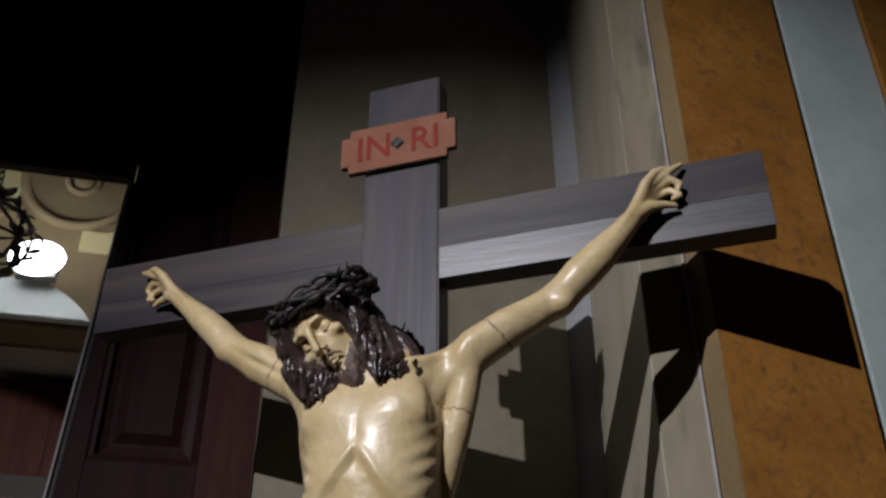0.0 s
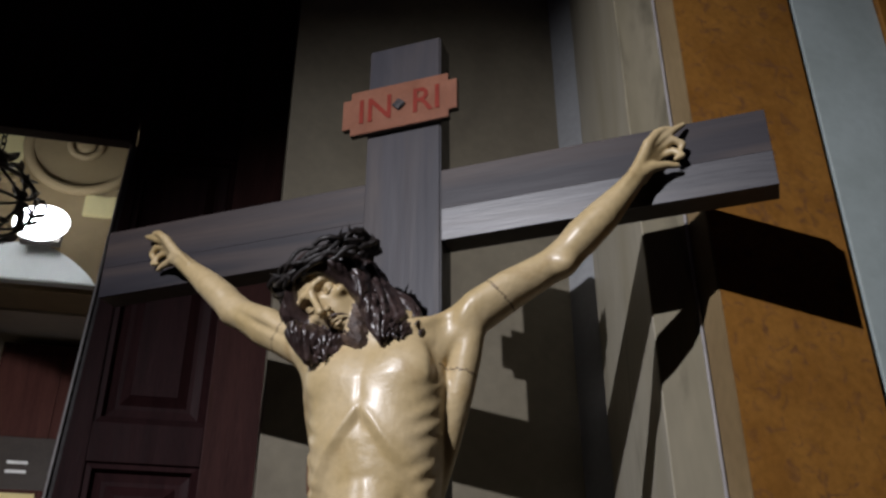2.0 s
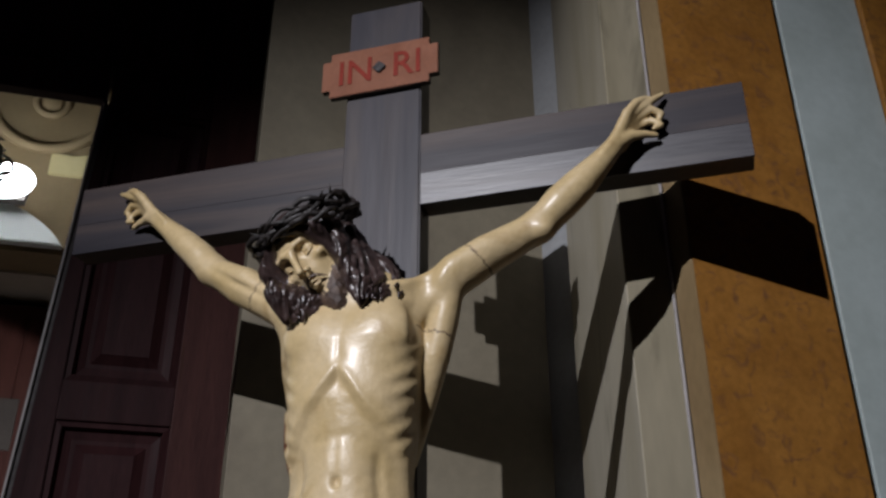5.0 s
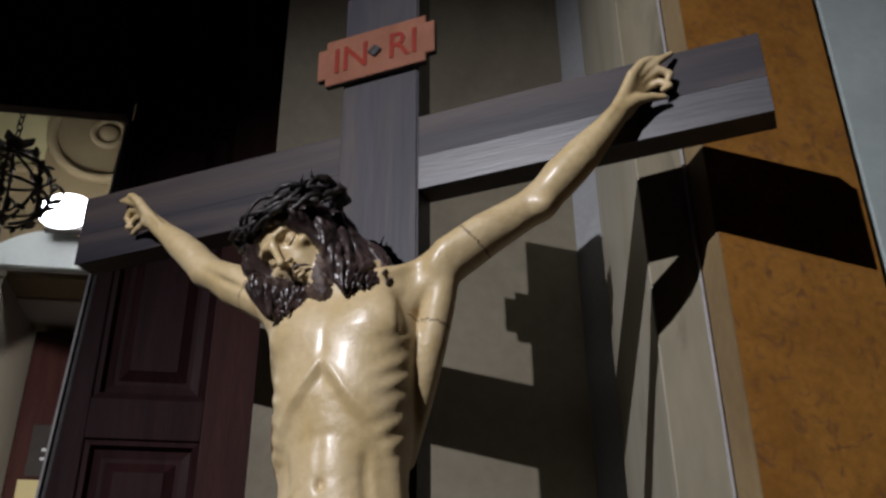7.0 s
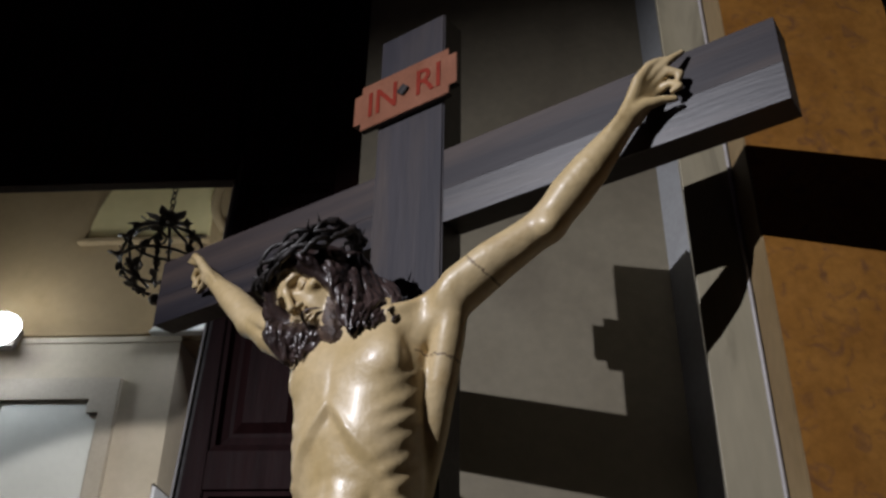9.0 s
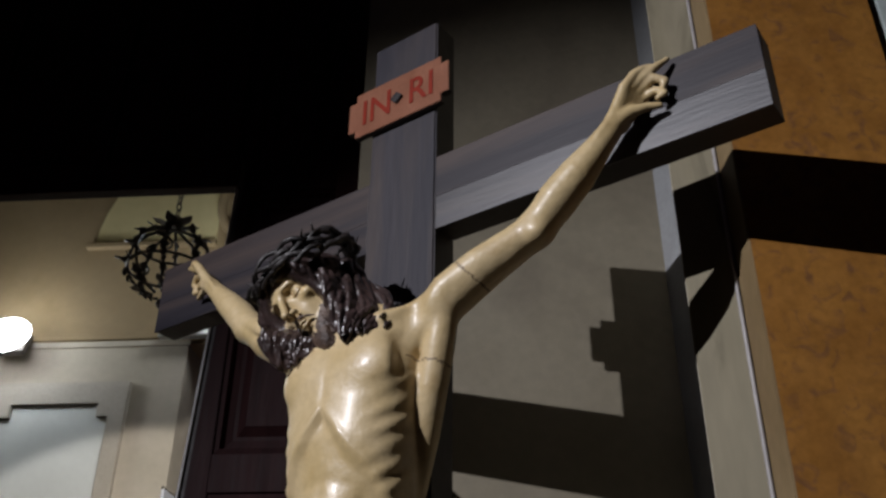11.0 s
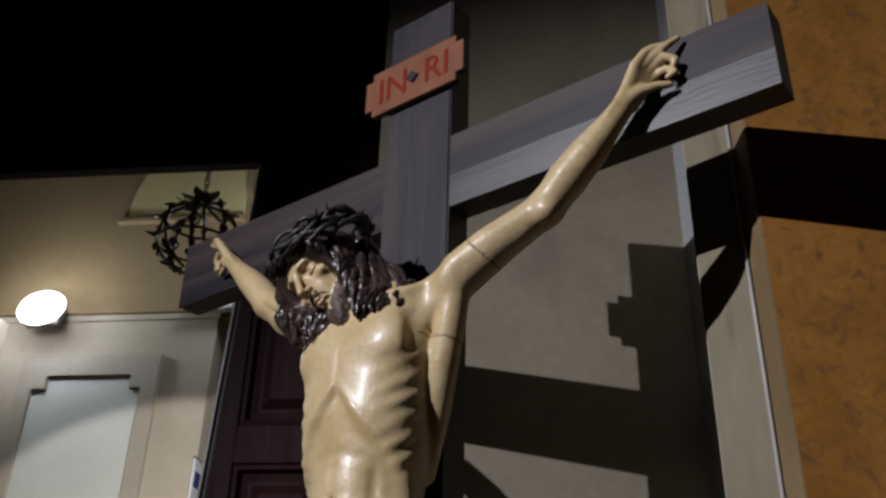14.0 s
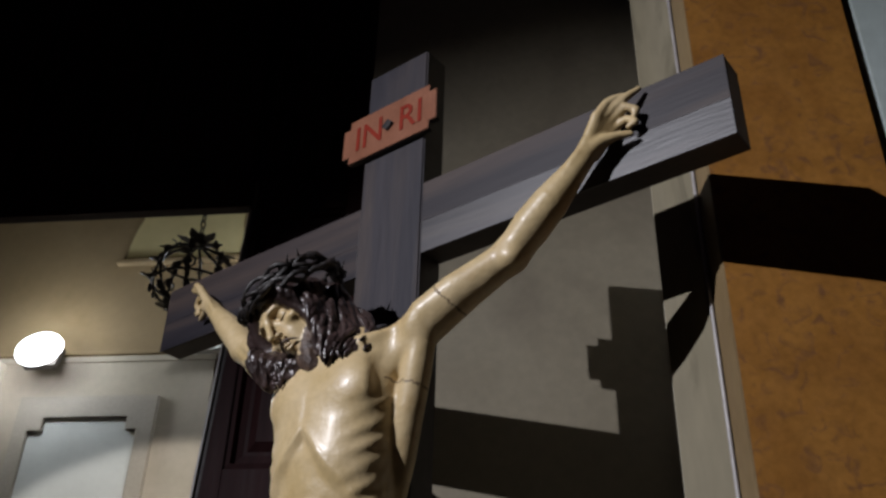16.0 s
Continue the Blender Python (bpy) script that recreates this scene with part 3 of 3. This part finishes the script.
below = smooth(-0.006, 0.030, arch - gz) * (1 - smooth(0.05, 0.24, arch - gz)) * (1 - smooth(55, 85, angle))
d = d + 0.011 * below
d = d - 0.0022 * np.exp(-((gz - arch - 0.004) / 0.014) ** 2) * (1 - smooth(28, 58, angle))
wave = 0.5 + 0.5 * np.cos(2 * math.pi * (gz - 0.0011 * (angle - 60)) / 0.041)
mask = smooth(28, 56, angle) * (1 - smooth(76, 96, angle)) * smooth(2.03, 2.08, gz) * (1 - smooth(2.31, 2.35, gz)) * smooth(-0.035, 0.0, gz - arch)
d = d - (0.0022 + 0.0008 * np.sin(gz * 60)) * (wave - 0.5) * mask
d = d + 0.003 * np.exp(-((gx - 0.004) / 0.009) ** 2) * smooth(1.95, 2.0, gz) * (gy < -0.1) * (0.5 + 0.5 * np.sin(gz * 31))
d = d + 0.006 * np.exp(-((angle - 44) / 8) ** 2) * smooth(1.86, 1.92, gz) * (1 - smooth(2.06, 2.12, gz))
d = d + 0.0015 * np.exp(-((gz - 2.11 - 0.01 * np.cos(gx * 30)) / 0.012) ** 2) * (1 - smooth(30, 45, angle))
d = d - 0.004 * np.exp(-((gz - 2.05) / 0.05) ** 2) * (1 - smooth(15, 40, angle))
body.add(cut, np.maximum(d, gz - 2.50).astype(np.float32), 0.02, 0)
body.egg((-0.064, -0.182, 2.350), (0.076, 0.038, 0.060), 0.026)
body.egg((0.074, -0.180, 2.350), (0.074, 0.038, 0.062), 0.026)
body.egg((0.008, -0.224, 2.028), (0.008, 0.016, 0.013), 0.008, dig=True)
body.chain([(-0.136, -0.155, 2.19), (-0.130, -0.150, 2.12), (-0.122, -0.150, 2.07)], (0.006, 0.010, 0.004), 0.008, 3)
# collar bones, neck, shoulders
body.chain([(0.0, -0.19, 2.435), (-0.08, -0.18, 2.452), (-0.15, -0.14, 2.47)], (0.008, 0.011, 0.01), 0.03)
body.chain([(0.035, -0.19, 2.435), (0.10, -0.175, 2.452), (0.17, -0.13, 2.475)], (0.008, 0.011, 0.01), 0.03)
body.rod((0.015, -0.115, 2.40), (-0.01, -0.165, 2.51), 0.062, 0.052, 0.04)
# his right arm
body.chain([(-0.13, -0.125, 2.430), (-0.20, -0.122, 2.466), (-0.29, -0.108, 2.530), (-0.410, -0.070, 2.606)], (0.052, 0.044, 0.040, 0.036), 0.03)
body.chain([(-0.410, -0.070, 2.606), (-0.448, -0.070, 2.648), (-0.500, -0.068, 2.697), (-0.560, -0.060, 2.750), (-0.612, -0.052, 2.797)], (0.036, 0.038, 0.034, 0.025, 0.021), 0.02)
body.chain([(-0.20, -0.140, 2.484), (-0.28, -0.130, 2.540), (-0.36, -0.100, 2.590)], (0.012, 0.024, 0.010), 0.022)
body.chain([(-0.24, -0.115, 2.470), (-0.31, -0.100, 2.515), (-0.38, -0.070, 2.570)], (0.014, 0.024, 0.012), 0.022)
body.chain([(-0.14, -0.11, 2.40), (-0.135, -0.10, 2.30), (-0.12, -0.09, 2.18)], (0.042, 0.038, 0.025), 0.04)
body.chain([(-0.560, -0.082, 2.762), (-0.600, -0.074, 2.802)], (0.004, 0.005), 0.010)
# his left arm
body.chain([(0.14, -0.108, 2.435), (0.205, -0.104, 2.478), (0.305, -0.086, 2.546), (0.408, -0.064, 2.610)], (0.050, 0.044, 0.041, 0.036), 0.022)
body.chain([(0.408, -0.064, 2.610), (0.462, -0.064, 2.662), (0.510, -0.062, 2.706), (0.562, -0.055, 2.762), (0.602, -0.046, 2.812)], (0.036, 0.042, 0.039, 0.028, 0.022), 0.02)
body.egg((0.422, -0.082, 2.590), (0.022, 0.022, 0.020), 0.018)
body.chain([(0.215, -0.110, 2.470), (0.197, -0.104, 2.390), (0.176, -0.096, 2.31), (0.142, -0.075, 2.22), (0.105, -0.055, 2.10)], (0.030, 0.032, 0.031, 0.030, 0.020), 0.012)
body.chain([(0.196, -0.132, 2.480), (0.225, -0.126, 2.508), (0.29, -0.110, 2.550), (0.37, -0.085, 2.596)], (0.014, 0.022, 0.022, 0.010), 0.030)
body.chain([(0.568, -0.078, 2.775), (0.602, -0.066, 2.822)], (0.004, 0.005), 0.010)
body.chain([(0.556, -0.083, 2.750), (0.594, -0.070, 2.800)], (0.003, 0.004), 0.006)
# the furrows between the muscles of the arms
body.chain([(-0.22, -0.164, 2.476), (-0.28, -0.152, 2.512), (-0.35, -0.134, 2.558), (-0.405, -0.118, 2.600)], (0.001, 0.0035, 0.003, 0.001), 0.014, dig=True)
body.chain([(-0.395, -0.112, 2.650), (-0.425, -0.120, 2.630), (-0.455, -0.116, 2.615)], (0.002, 0.005, 0.003), 0.010, dig=True)
# armpit hollow
body.chain([(0.190, -0.160, 2.512), (0.172, -0.166, 2.462), (0.166, -0.172, 2.405), (0.160, -0.178, 2.330)], (0.004, 0.019, 0.022, 0.005), 0.026, dig=True)
# hips, legs, feet, loincloth: one leg over the other
body.chain([(-0.06, -0.125, 1.82), (-0.05, -0.22, 1.48), (-0.02, -0.15, 1.12), (0.0, -0.17, 0.98)], (0.085, 0.062, 0.045, 0.032), 0.03)
body.chain([(0.07, -0.125, 1.82), (0.06, -0.21, 1.47), (0.03, -0.13, 1.12), (0.01, -0.13, 0.98)], (0.085, 0.062, 0.045, 0.032), 0.03)
body.chain([(0.0, -0.17, 0.97), (0.01, -0.26, 0.86)], (0.032, 0.022), 0.02)
body.chain([(0.01, -0.12, 0.97), (0.0, -0.21, 0.86)], (0.032, 0.022), 0.02)
for i in range(6):
    z = 1.83 - 0.03 * i
    body.chain([(-0.15, -0.12, z + 0.03), (-0.06, -0.225, z - 0.01), (0.05, -0.23, z - 0.015), (0.155, -0.12, z + 0.02)], (0.022, 0.022, 0.022, 0.022), 0.012, 4)
for i in range(4):
    body.rod((0.155 + 0.012 * i, -0.13 - 0.02 * i, 1.82), (0.165 + 0.018 * i, -0.13 - 0.03 * i, 1.52), 0.018, 0.022, 0.01, 4)


# each palm with two fingers half stretched, two curled, the thumb across
def carve_hand(wrist, s, turn, tuck):
    """Rods of the palm, the fingers and the thumb, each as offsets from the wrist, turned about it and mirrored by s."""
    w, c, n = np.array(wrist, float), math.cos(turn), math.sin(turn)

    def at(x, y, z):
        return w + np.array((s * (c * x + n * z), y, c * z - n * x))
    bones = (((0.030, -0.014, 0.070), 0.0120), ((0.038, 0.000, 0.072), 0.0120), ((0.045, 0.014, 0.066), 0.0115), ((0.050, 0.026, 0.056), 0.0110))
    for i, (k, r) in enumerate(bones):
        body.rod(at(0.003 * i - 0.004, 0.008 * i - 0.012, 0.004 - 0.003 * i), at(*k), 0.0140, r, 0.008)
    body.chain([at(*bones[0][0]), at(0.052, -0.008, 0.099), at(0.066, 0.000, 0.110), at(0.082, 0.010, 0.118)], (0.0112, 0.0100, 0.0088, 0.0062), 0.003)
    body.chain([at(*bones[1][0]), at(0.070, 0.006, 0.096), at(0.094, 0.016, 0.117), at(0.114, 0.028, 0.134)], (0.0112, 0.0102, 0.0088, 0.0060), 0.003)
    body.chain([at(*bones[2][0]), at(0.084, 0.014 + tuck, 0.088), at(0.106, 0.022 + tuck, 0.076), at(0.098, 0.020 + tuck, 0.056)], (0.0106, 0.0098, 0.0086, 0.0060), 0.003)
    body.chain([at(*bones[3][0]), at(0.082, 0.022 + tuck, 0.062), at(0.102, 0.020 + tuck, 0.044), at(0.086, 0.016 + tuck, 0.036)], (0.0100, 0.0090, 0.0080, 0.0060), 0.003)
    body.chain([at(0.014, -0.004, 0.004), at(0.036, 0.004 + tuck, 0.016), at(0.064, 0.014 + tuck, 0.022), at(0.088, 0.022 + tuck, 0.020)], (0.0160, 0.0130, 0.0095, 0.0066), 0.006)


carve_hand((-0.612, -0.052, 2.796), -1, 0.20, 0.014)
carve_hand((0.602, -0.046, 2.810), 1, 0.0, 0.0)

# head: local axes right, forward, up
HEAD_AT = np.array((-0.080, -0.176, 2.538))
fwd = unit((-0.08, -0.89, -0.45))
up_ = np.array((-0.58, -0.10, 0.80))
up_ = unit(up_ - (up_ @ fwd) * fwd)
right_ = unit(np.cross(fwd, up_))
TURN_H = np.stack([right_, fwd, up_], 1)


def hl(r, f, u):
    """A place in the head's own axes: his right, forward, up."""
    return HEAD_AT + TURN_H @ np.array((r, f, u), float)


head = Form((-0.26, -0.40, 2.28), (0.22, -0.02, 2.72), 0.0022)
head.egg(hl(0, 0.000, 0.038), (0.070, 0.090, 0.082), 0.02, 0, TURN_H)
head.egg(hl(0, 0.030, -0.030), (0.055, 0.060, 0.080), 0.022, 0, TURN_H)
head.egg(hl(0, 0.046, -0.086), (0.036, 0.036, 0.036), 0.018, 0, TURN_H)
head.egg(hl(0, 0.074, -0.098), (0.015, 0.014, 0.015), 0.014, 0, TURN_H)
for s in (-1, 1):
    # cheek bone, hollow cheek, brow, eye socket, closed lids
    head.egg(hl(s * 0.044, 0.066, -0.012), (0.015, 0.015, 0.011), 0.014, 0, TURN_H)
    head.egg(hl(s * 0.054, 0.090, -0.056), (0.016, 0.022, 0.024), 0.018, 0, TURN_H, True)
    head.chain([hl(s * 0.050, 0.060, 0.024), hl(s * 0.036, 0.080, 0.034), hl(s * 0.018, 0.091, 0.033), hl(s * 0.004, 0.093, 0.024)], (0.006, 0.0075, 0.0080, 0.0070), 0.008)
    head.egg(hl(s * 0.029, 0.096, 0.014), (0.019, 0.0205, 0.0140), 0.005, 0, TURN_H, True)
    head.egg(hl(s * 0.030, 0.0695, 0.011), (0.0150, 0.0135, 0.0115), 0.002, 0, TURN_H)
    head.chain([hl(s * 0.016, 0.081, 0.004), hl(s * 0.029, 0.0850, 0.0015), hl(s * 0.043, 0.076, 0.006)], (0.0016, 0.0022, 0.0014), 0.002)
    head.chain([hl(s * 0.017, 0.083, 0.0005), hl(s * 0.029, 0.0870, -0.0025), hl(s * 0.044, 0.077, 0.001)], (0.0008, 0.0012, 0.0008), 0.002, dig=True)
head.chain([hl(0, 0.092, 0.026), hl(0, 0.103, 0.006), hl(0, 0.112, -0.012), hl(0, 0.121, -0.027)], (0.0080, 0.0074, 0.0076, 0.0080), 0.010)
for s in (-1, 1):
    head.egg(hl(s * 0.0105, 0.104, -0.030), (0.0075, 0.0105, 0.0070), 0.004, 0, TURN_H)
    head.egg(hl(s * 0.0062, 0.110, -0.0385), (0.0034, 0.0062, 0.0040), 0.002, 0, TURN_H, True)
    # moustache in three combed strands
    for i in range(3):
        head.chain([hl(s * 0.002, 0.103, -0.042 - 0.002 * i), hl(s * (0.012 + 0.002 * i), 0.100 - 0.001 * i, -0.046 - 0.003 * i), hl(s * (0.025 + 0.002 * i), 0.088 - 0.003 * i, -0.058 - 0.005 * i)], (0.0016, 0.0022, 0.0010), 0.0012, 2)
head.chain([hl(-0.013, 0.094, -0.0575), hl(0, 0.1005, -0.0555), hl(0.013, 0.094, -0.0575)], (0.0018, 0.0034, 0.0018), 0.003)
head.chain([hl(-0.011, 0.093, -0.0655), hl(0, 0.0980, -0.0660), hl(0.011, 0.093, -0.0655)], (0.0024, 0.0042, 0.0024), 0.003)
head.chain([hl(-0.013, 0.098, -0.0608), hl(0, 0.104, -0.0605), hl(0.013, 0.098, -0.0608)], (0.0006, 0.0012, 0.0006), 0.0015, dig=True)
# beard: short wavy locks along the jaw, two soft points below
rng = random.Random(4)
for i in range(110):
    s = -1 + 2 * (i + rng.random()) / 110
    top = -0.090 + 0.100 * abs(s) ** 1.8 + rng.uniform(-0.006, 0.006)
    a = hl(s * 0.060, 0.084 - 0.062 * s * s, top)
    b = hl(s * 0.052, 0.088 - 0.052 * s * s, top - 0.026)
    c = hl(s * 0.038 + 0.004 * (1 if s > 0 else -1), 0.082 - 0.036 * s * s, -0.142 + 0.044 * abs(s) + rng.uniform(-0.008, 0.008))
    m = (b + c) / 2 + right_ * rng.uniform(-0.004, 0.004) + fwd * rng.uniform(0.0, 0.004)
    head.chain([a, b, m, c], (0.0028, 0.0052, 0.0048, 0.0022), 0.0016, 2)
# hair: a cap under the crown, a soft mass at each side and wavy locks on it down to the shoulders
head.egg(hl(0, -0.030, 0.050), (0.083, 0.086, 0.080), 0.006, 1, TURN_H)
head.egg(hl(-0.040, -0.034, 0.016), (0.046, 0.072, 0.078), 0.010, 1, TURN_H)
head.egg(hl(0, 0.032, 0.086), (0.050, 0.034, 0.022), 0.010, 1, TURN_H)


def lock(knots, wobble, turns, phase, radius, k):
    pts, rad = [], []
    n = len(knots) - 1
    for j in range(6 * n + 1):
        t = j / 6
        i0 = min(int(t), n - 1)
        w = t - i0
        p0, p1, p2, p3 = (knots[max(0, min(n, i0 + o))] for o in (-1, 0, 1, 2))
        p = 0.5 * ((2 * p1) + (p2 - p0) * w + (2 * p0 - 5 * p1 + 4 * p2 - p3) * w * w + (3 * p1 - p0 - 3 * p2 + p3) * w ** 3)
        grow = min(1, j / 5)
        pts.append(p + grow * wobble * (math.sin(turns * j + phase) * right_ + math.cos(turns * j + phase) * fwd))
        rad.append(radius * (1 - 0.55 * (j / (6 * n)) ** 2))
    head.chain(pts, rad, k, 1)


for s in (-1, 1):
    for layer, count in ((0, 20), (1, 76)):
        for i in range(count):
            g = (i + 0.5) / count
            j1, j2 = rng.uniform(-1, 1), rng.uniform(-1, 1)
            thick = 0.0 if layer == 0 else 0.015
            start = hl(s * (0.010 + 0.040 * g), 0.080 - 0.12 * g, 0.088 + 0.02 * math.sin(3 * g))
            if s > 0:
                side = hl(0.060 + thick + 0.004 * j1, 0.082 - 0.140 * g, 0.046 + 0.008 * j2)
                low = hl(0.070 + thick + 0.005 * j2, 0.074 - 0.135 * g, -0.020 + 0.010 * j1)
                end1 = np.array((-0.152 + 0.100 * g + 0.008 * j1, -0.262 + 0.085 * g - 0.4 * thick, 2.440 + 0.010 * j2))
                end2 = np.array((-0.118 + 0.070 * g + 0.012 * j2, -0.230 + 0.040 * g - 0.4 * thick, 2.364 + 0.03 * g + 0.016 * (1 + j1)))
            else:
                side = hl(-(0.058 + thick + 0.004 * j1 + 0.010 * g), 0.080 - 0.140 * g, 0.040 + 0.008 * j2)
                low = hl(-(0.064 + thick + 0.005 * j2 + 0.006 * g), 0.058 - 0.125 * g, -0.030 + 0.010 * j1)
                end1 = np.array((0.014 + 0.092 * g + 0.010 * j1, -0.232 + 0.11 * g - 0.4 * thick, 2.478 + 0.010 * j2))
                end2 = np.array((0.050 + 0.058 * g + 0.010 * j2, -0.222 + 0.055 * g - 0.6 * thick, 2.396 + 0.02 * g + 0.020 * (1 + j1)))
            if layer == 0:
                lock([start, side, low, end1, end2], 0.0, 1, 0, 0.016, 0.005)
            else:
                lock([start, side, low, end1, end2], 0.0090, 0.80 + 0.15 * j2, 9 * g + 0.8 * j1, 0.0074, 0.0010)
v0, q0, k0 = body.surface()
v1, q1, k1 = head.surface()
# the painted beard reaches from the temples round the mouth to the chin
loc = (v1 - HEAD_AT) @ TURN_H
ragged = 0.004 * np.sin(loc[:, 0] * 420) + 0.003 * np.sin(loc[:, 2] * 510 + 1)
bearded = (loc[:, 2] < -0.088 + ragged) | ((np.abs(loc[:, 0]) > 0.060 + ragged) & (loc[:, 2] < 0.0)) | ((np.abs(loc[:, 0]) > 0.044 + ragged) & (loc[:, 2] < -0.060))
bearded &= (loc[:, 2] > -0.15) & (v1[:, 2] > 2.36) & (loc[:, 1] > 0.0)
k1 = np.where(bearded & (k1 == 0), 2, k1)
verts, quads = np.concatenate([v0, v1]), np.concatenate([q0, q1 + len(v0)])
kinds = np.concatenate([k0, k1])
# open joints between the carved pieces of the arms
for at, way in (((0.288, -0.125, 2.515), (0.75, 0.1, 0.66)), ((-0.238, -0.115, 2.495), (-0.8, 0, 0.6)), ((0.20, -0.12, 2.350), (0.25, 0.1, 1.0))):
    off = verts - np.array(at)
    joint = (np.abs(off @ unit(way)) < 0.0022) & (np.linalg.norm(off, axis=1) < 0.06)
    kinds = np.where(joint & (kinds == 0), 5, kinds)
me = bpy.data.meshes.new("carved_statue")
me.from_pydata(verts.tolist(), [], quads.tolist())
for m in (SKIN, HAIR, BEARD, BLOOD, CLOTH, SEAM):
    me.materials.append(m)
me.polygons.foreach_set("material_index", kinds[quads[:, 0]].astype(np.int32))
me.polygons.foreach_set("use_smooth", np.ones(len(quads), bool))
me.validate()
me.update()
statue = tagged(new("carved_statue", me), "glossy painted wooden crucified figure, ivory skin and dark hair", "statue")

# ---- crown of thorns ----
own = bmesh.new()
rng = random.Random(9)
for strand in range(9):
    phase, lift = strand * 0.7, 0.020 * math.sin(strand * 2.4)
    pts = []
    for i in range(48):
        a = 2 * math.pi * i / 48
        r = 0.110 + 0.010 * math.sin(5 * a + phase * 3) + 0.004 * math.sin(11 * a + phase)
        h = 0.073 + 0.004 * math.sin(a) + 0.6 * lift + 0.016 * math.sin(3 * a + phase * 2.1) + 0.005 * math.sin(9 * a + phase)
        pts.append(hl(r * 1.04 * math.cos(a) - 0.026, r * 0.98 * math.sin(a) - 0.010, h + 0.006 * math.sin(a) + 0.22 * r * math.cos(a)))
    tube(pts, 0.0046 + 0.0014 * (strand % 3), 6, own, True)
    for i in range(0, 48, 9):
        base = Vector(pts[(i + strand) % 48])
        centre = Vector(hl(0, -0.01, 0.066))
        tip = base + (base - centre).normalized() * rng.uniform(0.008, 0.018) + Vector((rng.uniform(-1, 1), rng.uniform(-1, 1), rng.uniform(-0.4, 1.4))) * 0.012
        tube([base, base.lerp(tip, 0.5), tip], [0.004, 0.0025, 0.0004], 5, own)
tagged(part("thorn_crown", own, THORN, None, "", None, True), "dark twisted crown of thorn branches on the carved head", "crown")
